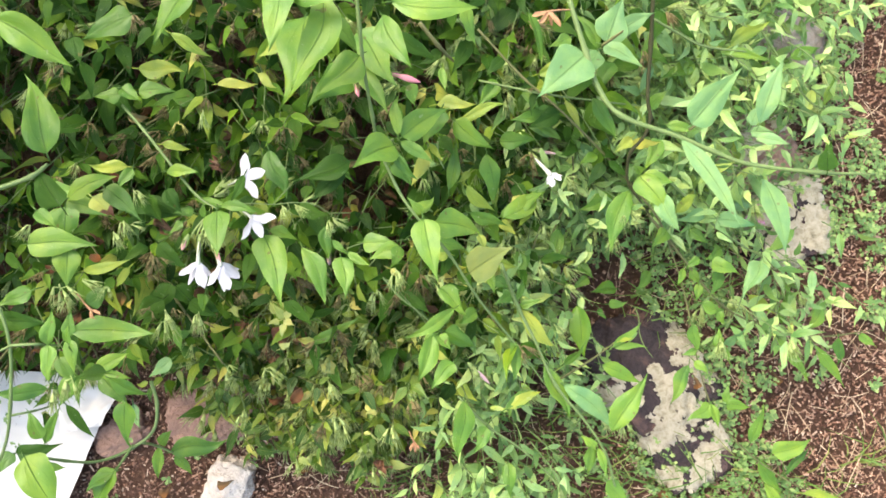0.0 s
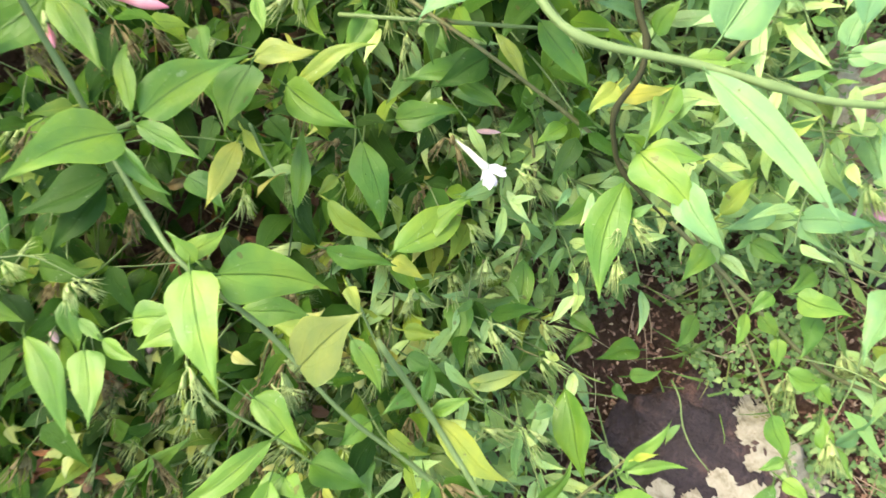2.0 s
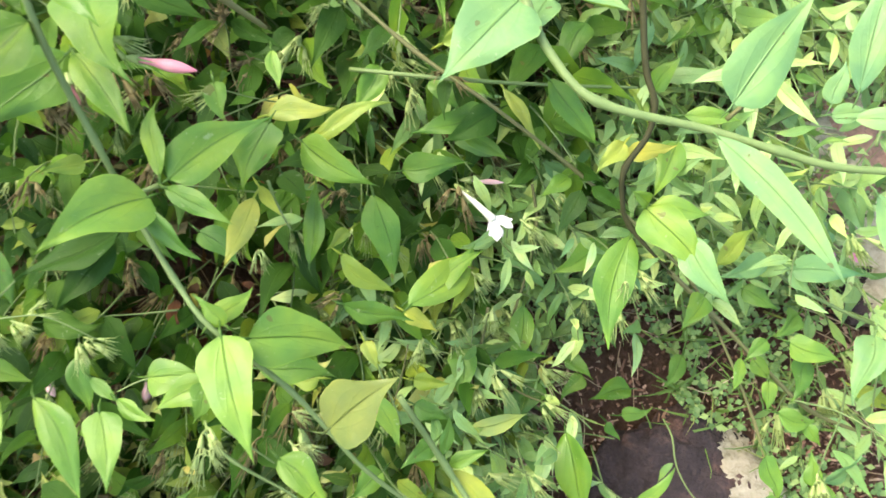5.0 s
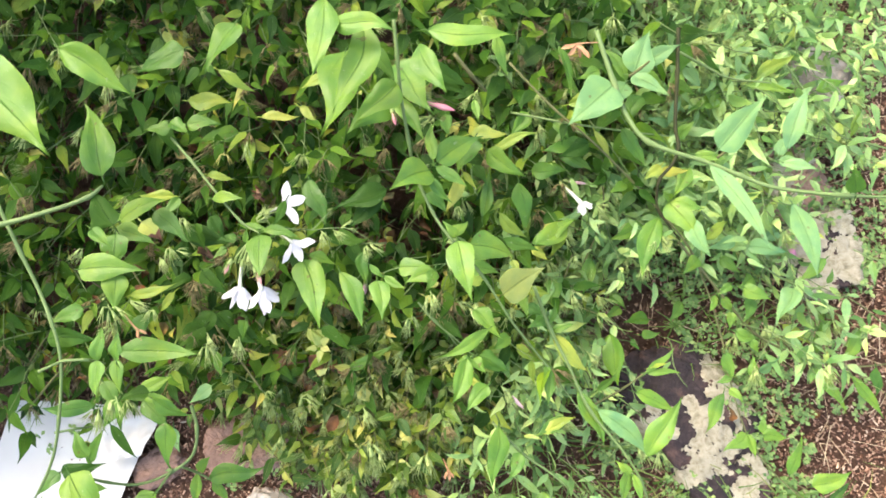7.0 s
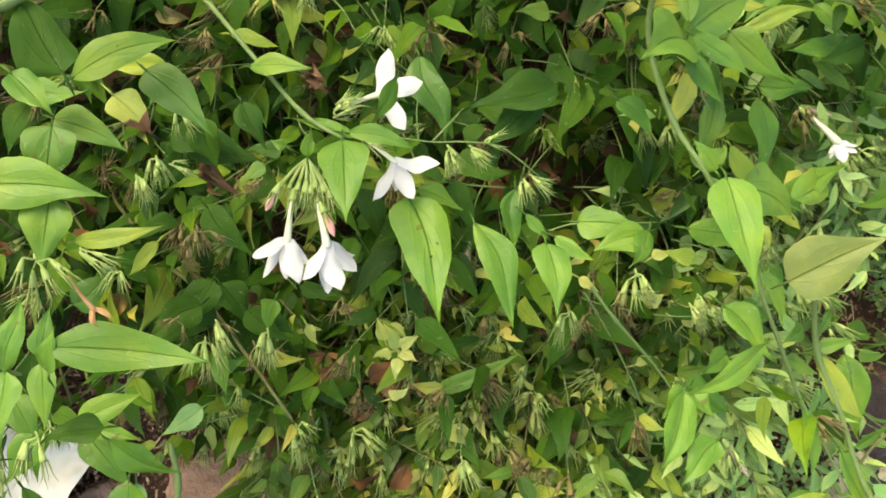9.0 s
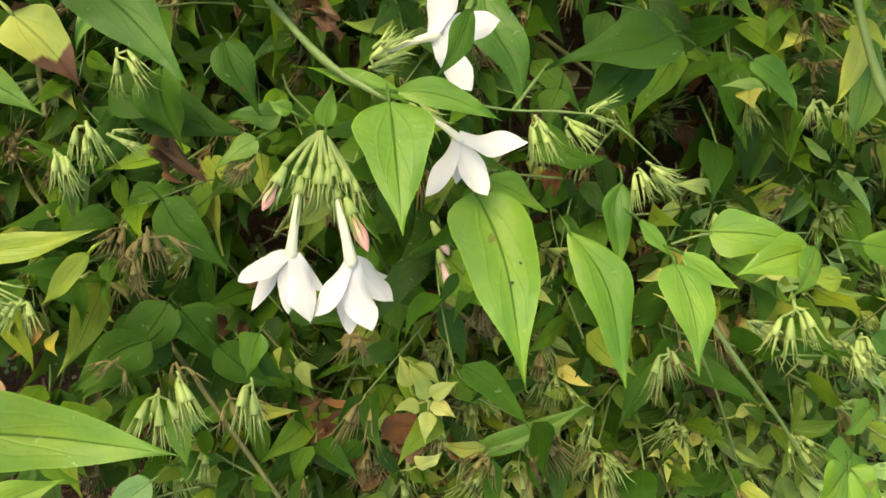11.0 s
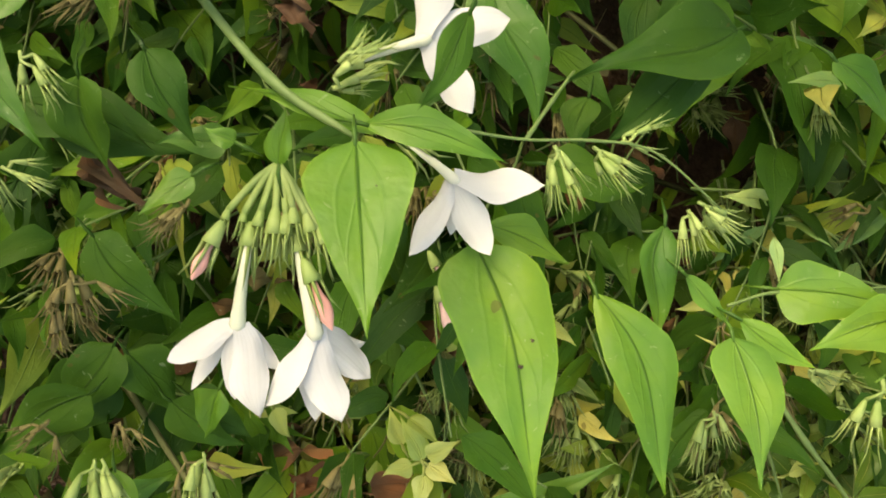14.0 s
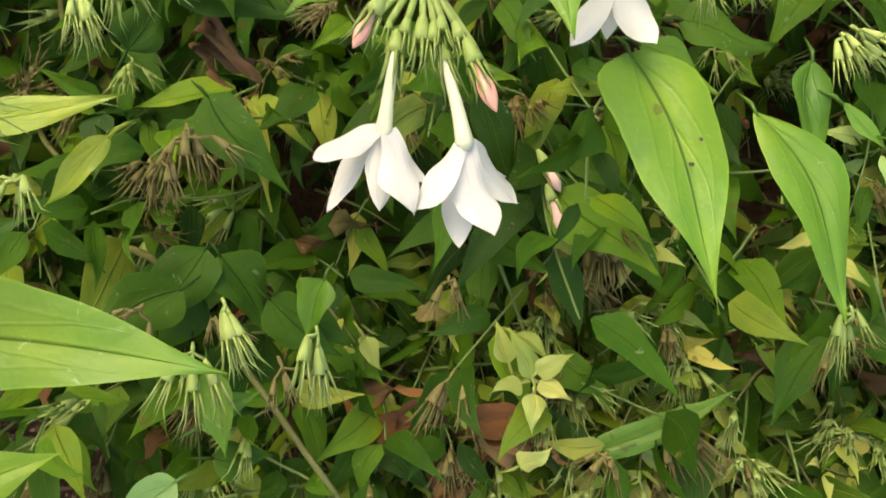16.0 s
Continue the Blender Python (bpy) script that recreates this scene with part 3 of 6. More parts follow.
def leaf(tint, base, tip, width, bow=None, fold=None, curl=None, lop=0.0, hook=0.0):
    """A leaf blade with its short stalk; a leaf of known form is given its sideways bow, fold and curl."""
    h = Heap()
    a, b = loc(base), loc(tip)
    L = (b - a).length
    width = min(width, L * (0.8 if bow is not None else 0.5 if base[0] > 0.05 else 0.64))
    sway = 0.28 if bow is None else 0.08
    face = (TOWARDS + Vector((rng.gauss(0, sway), rng.gauss(0, sway * 0.7), 0))).normalized()
    shape = OVATE if width > 0.42 * L else LANCE
    folds, curls, twist = rng.choice((0.03, 0.08, 0.14, 0.22, 0.42)), rng.uniform(0.10, 0.55), rng.gauss(0, 0.18)
    if bow is None:
        blade(h, a, b, width, face, rng, folds, curls, 0.12, shape, 17, 9, twist)
    else:
        blade(h, a, b, width, face, rng, fold, curl, 0.07, shape, 25, 11, 0.0, (bow, lop, hook))
    if tint == "x":
        h = Heap()
        for k in range(3):
            blade(h, a + Vector((rng.gauss(0, 0.002), rng.gauss(0, 0.002), 0)), b + Vector((rng.gauss(0, 0.005), rng.gauss(0, 0.005), rng.gauss(0, 0.004))), width * 0.8, (face + Vector((rng.gauss(0, 0.7), rng.gauss(0, 0.7), 0))).normalized(), rng, rng.uniform(0.3, 1.1), 1.8, 0.7, OVATE, 18, 9, rng.gauss(0, 1.4))
    d = (a - b).normalized()
    tube(h, [a + d * 0.006 - face * 0.003, a + d * 0.002, a - d * L * 0.03], [0.00015, 0.00055, 0.0004], 5)
    part("leaf", h, LEAF[tint], bush, SHOWN[tint])


def stem(tint, r, points):
    h = Heap()
    pts = smooth_line([loc(p) for p in points], 6)
    m = len(pts)
    radii = [r * (1 - 0.35 * i / m) * min(1.0, 0.3 + 6 * (1 - i / m)) * (1 + 0.35 * math.exp(-((i % 12 - 6) / 0.9) ** 2)) for i in range(m)]
    tube(h, pts, radii, 8)
    part("stem", h, STEM[tint], bush, {"g": "green stem", "n": "greenish brown stem", "k": "dark woody stem"}[tint])


def one_calyx(h, a, d, size, rng, lobes=5, fat=1.0, wild=0.12):
    """A small cup with long thread-like lobes."""
    o = d.orthogonal().normalized()
    q = d.cross(o)
    r = size * 0.072 * fat
    m = a + d * size * 0.38
    tube(h, [a, a + d * size * 0.10, a + d * size * 0.25, m], [r * 0.3, r * 0.62, r * 0.9, r * 1.08], 7)
    for k in range(lobes):
        w = 6.2832 * k / lobes + rng.uniform(-0.3, 0.3)
        e = o * math.cos(w) + q * math.sin(w)
        s = rng.uniform(0.12, 0.55) + wild * rng.uniform(0, 2)
        p0 = m + e * r * 0.85
        p1 = p0 + (d + e * s * 0.35).normalized() * size * rng.uniform(0.3, 0.42)
        p2 = p1 + (d + e * s + Vector((rng.gauss(0, wild), rng.gauss(0, wild), rng.gauss(0, wild)))).normalized() * size * rng.uniform(0.2, 0.34)
        tube(h, [p0, p1], [r * 0.30, r * 0.17], 3)
        spike(h, p1, p2, r * 0.165)


def cluster(h, a, b, size, count, rng, wild=0.12):
    d = (b - a).normalized()
    o = d.orthogonal().normalized()
    q = d.cross(o)
    for k in range(count):
        w = rng.uniform(0, 6.3)
        e = (o * math.cos(w) + q * math.sin(w)) * rng.uniform(0.1, 0.5 + 1.4 * wild)
        dd = (d + e).normalized()
        c = a + (b - a) * rng.uniform(0.1, 0.8) + e * size * 0.45
        tube(h, smooth_line([a, a + d * (c - a).length * 0.5, c], 2), [0.00045] * 5, 4)
        one_calyx(h, c, dd, size * rng.uniform(0.75, 1.15), rng, 5, 1.25, wild)


def calyces(tint, a, b, size, count):
    h = Heap()
    cluster(h, loc(a), loc(b), size, count, rng, 0.4 if tint == "t" else 0.12)
    part("flower_head", h, CALYX[tint], bush, {"p": "pale green head of empty calyces", "y": "yellowish head of empty calyces", "t": "tan withered head of empty calyces"}[tint])


def calyx(joint, a, b):
    """One green calyx on its own thin stalk."""
    j, p, q = loc(joint), loc(a), loc(b)
    h = Heap()
    d = (q - p).normalized()
    tube(h, smooth_line([j, (j + p) / 2 - d * 0.001, p + d * 0.001], 4), [0.0008] * 9, 6)
    one_calyx(h, p, d, (q - p).length, rng, 5, 1.7)
    part("calyx", h, CALYX["p"], bush, "green calyx with thin teeth")


def flower(kind, base, throat, petals):
    """A slender tube that widens to the throat, and spreading petals, each given by its tip and width."""
    b, t = loc(base), loc(throat)
    a = (t - b).normalized()
    L = (t - b).length
    white = kind == "white"
    h = Heap()
    bend = OFF * 0.0012
    r = min(0.0020, L * 0.105) if white else 0.0009
    line = smooth_line([b - a * 0.003, (b + t) / 2 + bend, t], 5)
    tube(h, line + [t + a * 0.0015], [r * (0.52 + 0.045 * i + 0.12 * max(0, i - 7) / 3) for i in range(11)] + [r * 0.5], 12)
    ob = part("flower" if white else "dried_flower", h, TUBE if white else DRIED, bush, "white tubular jasmine flower" if white else "withered orange brown flower")
    for tip, width in petals:
        p = loc(tip)
        d = (p - t).normalized()
        out = d - a * d.dot(a)
        if out.length > 1e-5:
            out.normalize()
        start = t - a * L * 0.02 + out * r * 0.45
        open_side = TOWARDS - a * 0.35 + out * 0.25
        h = Heap()
        if white:
            blade(h, start, p, width, open_side, rng, rng.uniform(-0.42, -0.2), -0.22, 0.17, PETALSHAPE, 18, 9, rng.gauss(0, 0.20), (rng.gauss(0, 0.035), rng.gauss(0, 0.06), rng.gauss(0, 0.012)))
        else:
            blade(h, start, p, width, open_side, rng, 0.6, 0.35, 0.2, PETALSHAPE, 12, 7, rng.gauss(0, 0.15))
        part("petal", h, PETAL if white else DRIED, ob)
    if white:
        h = Heap()
        one_calyx(h, b - a * 0.0065, a, 0.014, rng, 5, 1.9)
        part("calyx", h, CALYX["p"], ob, "green calyx with thin teeth")


def bud(tone, base, tip, width):
    b, t = loc(base), loc(tip)
    a = t - b
    h = Heap()
    pts = [b + a * (i / 12) for i in range(13)]
    prof = [0.45, 0.48, 0.52, 0.6, 0.74, 0.9, 1.0, 1.0, 0.93, 0.8, 0.6, 0.36, 0.08]
    tube(h, pts, [width * 0.5 * f for f in prof], 10)
    ob = part("bud", h, BUD[tone], bush, {"r": "closed rose pink flower bud", "s": "closed salmon pink flower bud", "p": "closed pale pink flower bud"}[tone])
    h = Heap()
    one_calyx(h, b - a.normalized() * 0.005, a.normalized(), 0.013, rng, 5, 1.9)
    part("calyx", h, CALYX["p"], ob)


def leaf_spot(place, size):
    """A small eaten hole with a dark rim, seen on a leaf."""
    h = Heap()
    c = loc(place)
    ring = []
    for k in range(9):
        w = 0.698 * k
        r = size * rng.uniform(0.7, 1.2)
        ring.append(c + BANK @ Vector((math.cos(w) * r, math.sin(w) * r * 0.8, 0)))
    h.faces([c + OFF * 0.0004] + ring, [(0, 1 + k, 1 + (k + 1) % 9) for k in range(9)])
    part("leaf_spot", h, SPOT, bush, "dark insect bite on a leaf")


# stems
stem("g", 0.0014, [(-0.2963, 0.0438, 0.3032), (-0.2816, 0.0115, 0.2977), (-0.2723, -0.0105, 0.2920), (-0.2633, -0.0304, 0.2912), (-0.2576, -0.0583, 0.2854), (-0.2642, -0.0987, 0.2719), (-0.2779, -0.1311, 0.2545), (-0.3034, -0.1696, 0.2381)])
stem("g", 0.0011, [(-0.2576, -0.0587, 0.2854), (-0.2412, -0.0580, 0.2829), (-0.2410, -0.0613, 0.2578)])
stem("g", 0.0011, [(-0.2690, -0.0657, 0.2919), (-0.2576, -0.0591, 0.2854)])
stem("g", 0.0018, [(-0.3421, 0.0223, 0.3171), (-0.2927, 0.0275, 0.3133), (-0.2555, 0.0378, 0.3106), (-0.2325, 0.0463, 0.3090), (-0.2235, 0.0542, 0.3077)])
stem("g", 0.0012, [(-0.2257, 0.1128, 0.1975), (-0.2069, 0.0931, 0.2033), (-0.1827, 0.0665, 0.2138), (-0.1603, 0.0429, 0.2224), (-0.1436, 0.0327, 0.2271)])
stem("g", 0.0015, [(-0.2209, -0.0993, 0.1478), (-0.2154, -0.1179, 0.1481), (-0.2176, -0.1387, 0.1492), (-0.2338, -0.1525, 0.1512), (-0.2542, -0.1602, 0.1633), (-0.2710, -0.1552, 0.1846), (-0.2887, -0.1423, 0.2159)])
stem("g", 0.0012, [(-0.2329, -0.1502, 0.1510), (-0.2361, -0.1589, 0.1617), (-0.2395, -0.1682, 0.1724)])
stem("g", 0.0012, [(-0.2259, -0.1483, 0.1503), (-0.2255, -0.1575, 0.1201), (-0.2149, -0.1661, 0.1094)])
stem("g", 0.0009, [(-0.2770, -0.1093, 0.2537), (-0.2651, -0.1076, 0.2425), (-0.2677, -0.1092, 0.2130)])
stem("g", 0.0013, [(-0.0369, 0.1638, 0.3008), (-0.0355, 0.1421, 0.2918), (-0.0344, 0.1202, 0.2780), (-0.0315, 0.0942, 0.2542), (-0.0287, 0.0756, 0.2385), (-0.0164, 0.0476, 0.2322), (-0.0032, 0.0280, 0.2326), (0.0195, 0.0022, 0.2155), (0.0416, -0.0314, 0.1981), (0.0681, -0.0639, 0.1704), (0.0980, -0.1042, 0.1571)])
stem("g", 0.0012, [(-0.0288, 0.0772, 0.2375), (-0.0186, 0.0810, 0.2349)])
stem("n", 0.0015, [(0.0003, 0.1551, 0.2590), (0.0124, 0.1425, 0.2487), (0.0226, 0.1372, 0.2279)])
stem("k", 0.0016, [(0.1714, 0.1976, 0.1890), (0.1708, 0.1628, 0.1841), (0.1693, 0.1232, 0.1790), (0.1719, 0.1073, 0.1765), (0.1681, 0.0939, 0.1743), (0.1574, 0.0809, 0.1742), (0.1564, 0.0698, 0.1661), (0.1598, 0.0575, 0.1578), (0.1777, 0.0352, 0.1487)])
stem("n", 0.0012, [(0.1824, 0.0372, 0.1218), (0.2012, 0.0170, 0.1128), (0.2253, -0.0112, 0.1033), (0.2513, -0.0378, 0.0898), (0.2775, -0.0517, 0.0798), (0.3078, -0.0632, 0.0738), (0.3503, -0.0676, 0.0618), (0.4013, -0.0626, 0.0487)])
stem("n", 0.0009, [(0.0401, 0.1704, 0.1934), (0.0728, 0.1377, 0.1848), (0.1043, 0.1126, 0.1749), (0.1408, 0.0863, 0.1423), (0.1645, 0.0643, 0.1279), (0.1933, 0.0334, 0.1123), (0.2094, -0.0025, 0.1037), (0.2221, -0.0417, 0.0959), (0.2331, -0.0915, 0.0886), (0.2510, -0.1346, 0.0755), (0.2796, -0.1672, 0.0607), (0.3179, -0.1952, 0.0493), (0.3552, -0.2131, 0.0425), (0.3787, -0.2198, 0.0362)])
stem("g", 0.0021, [(0.1065, 0.1915, 0.2015), (0.1197, 0.1499, 0.2000), (0.1286, 0.1249, 0.2001), (0.1450, 0.1040, 0.2005), (0.1854, 0.0892, 0.2000), (0.2111, 0.0780, 0.2010), (0.2368, 0.0688, 0.2000), (0.2852, 0.0626, 0.2000), (0.3286, 0.0610, 0.2000)])
stem("n", 0.0012, [(0.1320, 0.1569, 0.1966), (0.1392, 0.1606, 0.2040), (0.1444, 0.1630, 0.2124)])
stem("g", 0.0010, [(0.0419, 0.1390, 0.1630), (0.0913, 0.1268, 0.1711), (0.1324, 0.1259, 0.1505), (0.1733, 0.1241, 0.1376)])
stem("g", 0.0014, [(0.0577, -0.0047, 0.1985), (0.0717, -0.0373, 0.1741), (0.0851, -0.0637, 0.1691), (0.1021, -0.0988, 0.1611), (0.1270, -0.1292, 0.1520), (0.1429, -0.1548, 0.1474), (0.1518, -0.1825, 0.1382), (0.1568, -0.2018, 0.1287)])
stem("g", 0.0012, [(0.0260, -0.1112, 0.1372), (0.0512, -0.1373, 0.1304), (0.0793, -0.1583, 0.1186), (0.1061, -0.1861, 0.1027), (0.1187, -0.2110, 0.0932)])
stem("n", 0.0009, [(0.1032, -0.0982, 0.1464), (0.1356, -0.0847, 0.1136), (0.1555, -0.0706, 0.1113)])
stem("g", 0.0012, [(0.1888, 0.0715, 0.1326), (0.2158, 0.0512, 0.1162), (0.2482, 0.0251, 0.1008), (0.2875, 0.0029, 0.0909), (0.3107, 0.0003, 0.0897)])
stem("g", 0.0011, [(0.1771, 0.1849, 0.1685), (0.2007, 0.1770, 0.1553), (0.2214, 0.1697, 0.1479), (0.2574, 0.1676, 0.1395)])
stem("g", 0.0010, [(0.2830, 0.2004, 0.0975), (0.3098, 0.1676, 0.0866), (0.3353, 0.1376, 0.0806), (0.3704, 0.1286, 0.0737), (0.3895, 0.1238, 0.0725)])
stem("n", 0.0011, [(0.2062, 0.1008, 0.1581), (0.2160, 0.1077, 0.1674), (0.2204, 0.1090, 0.1770)])
stem("g", 0.0009, [(0.2727, 0.0844, 0.1484), (0.2776, 0.0958, 0.1481), (0.2757, 0.1031, 0.1582)])
stem("g", 0.0004, [(-0.0565, 0.0059, 0.1971), (-0.0456, 0.0097, 0.1960), (-0.0295, 0.0111, 0.1926), (-0.0076, 0.0140, 0.1871)])
stem("g", 0.0004, [(-0.1411, 0.0355, 0.2241), (-0.1258, 0.0380, 0.2131), (-0.1091, 0.0376, 0.2101), (-0.0938, 0.0390, 0.2084), (-0.0794, 0.0380, 0.2064), (-0.0616, 0.0275, 0.2014)])
stem("g", 0.0005, [(-0.1084, 0.0378, 0.2100), (-0.1016, 0.0482, 0.2009), (-0.0958, 0.0568, 0.1947)])
stem("g", 0.0008, [(-0.0319, -0.0154, 0.1719), (-0.0198, -0.0296, 0.1704), (0.0011, -0.0477, 0.1580), (0.0211, -0.0679, 0.1454)])
stem("g", 0.0006, [(-0.1309, -0.0102, 0.1198), (-0.1168, -0.0349, 0.1068), (-0.1041, -0.0601, 0.0954)])
stem("g", 0.0005, [(-0.0308, -0.0171, 0.1527), (-0.0082, -0.0432, 0.1303), (0.0138, -0.0752, 0.1075)])
stem("n", 0.0004, [(0.0582, 0.0137, 0.1616), (0.0516, -0.0026, 0.1440), (0.0403, -0.0251, 0.1199)])
stem("n", 0.0008, [(0.1213, 0.0865, 0.1148), (0.1219, 0.0685, 0.1115), (0.1169, 0.0477, 0.1044), (0.1067, 0.0219, 0.0902), (0.0963, -0.0110, 0.0768), (0.0877, -0.0469, 0.0616)])
stem("n", 0.0009, [(0.0941, 0.0270, 0.1174), (0.0885, 0.0075, 0.1010), (0.0798, -0.0173, 0.0870)])
stem("g", 0.0007, [(0.0108, 0.0855, 0.1971), (0.0110, 0.0763, 0.1854), (0.0153, 0.0669, 0.1836)])
stem("g", 0.0006, [(0.0404, 0.0214, 0.1735), (0.0450, 0.0069, 0.1693), (0.0498, -0.0090, 0.1645), (0.0516, -0.0215, 0.1544)])
# leaves
leaf("l", (-0.2358, 0.1321, 0.3465), (-0.1952, 0.1063, 0.3344), 0.0196)
leaf("g", (-0.2239, 0.0605, 0.3080), (-0.2394, 0.1101, 0.3075), 0.0229)
leaf("g", (-0.2234, 0.1193, 0.2057), (-0.2431, 0.1172, 0.2072), 0.0152)
leaf("g", (-0.2235, 0.1235, 0.2056), (-0.2079, 0.1130, 0.2049), 0.0127)
leaf("g", (-0.2110, 0.1214, 0.2048), (-0.1830, 0.1213, 0.2029), 0.0127)
leaf("g", (-0.1840, 0.1539, 0.2819), (-0.2200, 0.1397, 0.2750), 0.0203)
leaf("g", (-0.1393, 0.1602, 0.3083), (-0.1542, 0.1235, 0.3207), 0.0205)
leaf("y", (-0.1948, 0.1286, 0.2436), (-0.1629, 0.1266, 0.2415), 0.0130)
leaf("d", (-0.2596, 0.1616, 0.2069), (-0.2531, 0.1404, 0.2072), 0.0161)
leaf("y", (-0.1884, 0.1657, 0.2016), (-0.1607, 0.1509, 0.1902), 0.0088)
leaf("y", (-0.2252, 0.0679, 0.1876), (-0.2546, 0.0692, 0.1896), 0.0100)
leaf("g", (-0.2218, 0.0666, 0.1874), (-0.2309, 0.0480, 0.1892), 0.0096)
leaf("l", (-0.1824, 0.0601, 0.2219), (-0.1566, 0.0587, 0.2290), 0.0093, bow=0.03, fold=0.12, curl=0.3)
leaf("y", (-0.2002, 0.0854, 0.1849), (-0.1778, 0.0815, 0.1836), 0.0071)
leaf("d", (-0.2078, 0.0463, 0.1866), (-0.2018, 0.0250, 0.1754), 0.0167)
leaf("g", (-0.1720, 0.0349, 0.1933), (-0.1877, 0.0315, 0.1942), 0.0077)
leaf("g", (-0.2473, -0.0238, 0.2794), (-0.2696, -0.0351, 0.2816), 0.0119)
leaf("d", (-0.2697, -0.0444, 0.2817), (-0.2347, -0.0456, 0.2771), 0.0149)
leaf("l", (-0.2347, -0.0586, 0.2816), (-0.2299, -0.0355, 0.2871), 0.0096)
leaf("l", (-0.2347, -0.0586, 0.2816), (-0.2333, -0.0836, 0.2818), 0.0118)
leaf("l", (-0.2484, -0.0537, 0.2251), (-0.1854, -0.0557, 0.2279), 0.0187, bow=0.03, fold=0.10, curl=0.12, lop=0.04)
leaf("g", (-0.2516, -0.0912, 0.2502), (-0.2825, -0.0914, 0.2638), 0.0117)
leaf("d", (-0.2298, -0.0847, 0.2090), (-0.2530, -0.0921, 0.2112), 0.0127)
leaf("g", (-0.2277, -0.0890, 0.2089), (-0.2014, -0.1018, 0.1975), 0.0128)
leaf("g", (-0.2244, -0.1085, 0.1895), (-0.2225, -0.1451, 0.1803), 0.0176)
leaf("p", (-0.2339, -0.1177, 0.1498), (-0.2278, -0.1372, 0.1501), 0.0074)
leaf("g", (-0.2174, -0.1651, 0.1096), (-0.1708, -0.1551, 0.1052), 0.0187)
leaf("g", (-0.2272, -0.1601, 0.1102), (-0.2313, -0.1895, 0.1019), 0.0099)
leaf("g", (-0.2140, -0.1671, 0.1093), (-0.2029, -0.1861, 0.0995), 0.0089)
leaf("g", (-0.2272, -0.1586, 0.1102), (-0.2135, -0.1441, 0.1183), 0.0098)
leaf("g", (-0.2382, -0.1650, 0.1722), (-0.2611, -0.2014, 0.1652), 0.0209)
leaf("g", (-0.2396, -0.1673, 0.1723), (-0.2601, -0.1820, 0.1745), 0.0099)
leaf("d", (-0.2908, -0.1423, 0.2161), (-0.2585, -0.1359, 0.2131), 0.0144)
leaf("g", (-0.2920, -0.1432, 0.2162), (-0.3076, -0.1593, 0.2180), 0.0110)
leaf("g", (-0.2750, -0.1408, 0.2346), (-0.2485, -0.1817, 0.2338), 0.0261)
leaf("g", (-0.3097, -0.1804, 0.2188), (-0.3034, -0.1593, 0.2177), 0.0085)
leaf("g", (-0.2809, -0.1589, 0.1957), (-0.2648, -0.1575, 0.1943), 0.0079)
leaf("g", (-0.2864, -0.1419, 0.1856), (-0.2709, -0.1129, 0.1934), 0.0088)
leaf("d", (-0.2572, -0.1082, 0.2121), (-0.2403, -0.1343, 0.2014), 0.0077)
leaf("g", (-0.2727, -0.1317, 0.2142), (-0.2854, -0.1105, 0.2147), 0.0110)
leaf("l", (-0.0760, 0.1648, 0.3331), (-0.0795, 0.1124, 0.3450), 0.0205)
leaf("g", (-0.0545, 0.1547, 0.3220), (-0.0705, 0.0948, 0.3251), 0.0218)
leaf("l", (-0.0711, 0.1502, 0.3333), (-0.0306, 0.1402, 0.3401), 0.0144)
leaf("l", (-0.0205, 0.1466, 0.3001), (-0.0011, 0.1112, 0.3088), 0.0171)
leaf("d", (-0.0560, 0.1552, 0.2831), (-0.0376, 0.1264, 0.2829), 0.0115)
leaf("g", (-0.0366, 0.1264, 0.2828), (-0.0645, 0.0988, 0.2853), 0.0223)
leaf("l", (-0.0446, 0.1304, 0.2405), (-0.0207, 0.0954, 0.2502), 0.0131)
leaf("l", (-0.0119, 0.1455, 0.3285), (0.0406, 0.1431, 0.3233), 0.0149)
leaf("d", (-0.0131, 0.1452, 0.2705), (0.0114, 0.1301, 0.2589), 0.0104)
leaf("l", (-0.0181, 0.0749, 0.2461), (-0.0417, 0.0554, 0.2763), 0.0237, bow=-0.05, fold=0.25, curl=0.35)
leaf("l", (-0.0123, 0.0817, 0.2408), (0.0202, 0.1059, 0.2192), 0.0193, bow=0.05, fold=0.4, curl=0.2)
leaf("l", (-0.0150, 0.0828, 0.2425), (-0.0143, 0.1117, 0.2407), 0.0087)
leaf("l", (-0.0131, 0.0782, 0.2426), (0.0097, 0.0633, 0.2418), 0.0087)
leaf("g", (-0.0187, 0.0707, 0.2488), (-0.0014, 0.0517, 0.2442), 0.0078)
leaf("g", (-0.1164, 0.0797, 0.1912), (-0.1028, 0.0430, 0.1906), 0.0163)
leaf("y", (-0.0936, 0.1461, 0.2462), (-0.1111, 0.1344, 0.2476), 0.0083)
leaf("y", (-0.1531, 0.1277, 0.2009), (-0.1227, 0.1284, 0.1986), 0.0076)
leaf("y", (-0.1236, 0.1361, 0.1984), (-0.1090, 0.1255, 0.1977), 0.0070)
leaf("d", (-0.0968, 0.0368, 0.1796), (-0.0703, 0.0345, 0.1768), 0.0131)
leaf("l", (0.0024, 0.0252, 0.2394), (0.0132, -0.0186, 0.2458), 0.0201, bow=-0.02, fold=0.2, curl=0.3)
leaf("l", (0.0098, 0.0235, 0.2338), (0.0435, 0.0158, 0.2082), 0.0215, bow=0.06, fold=0.2, curl=0.3)
leaf("l", (-0.0039, 0.0301, 0.2312), (0.0090, 0.0426, 0.2202), 0.0095)
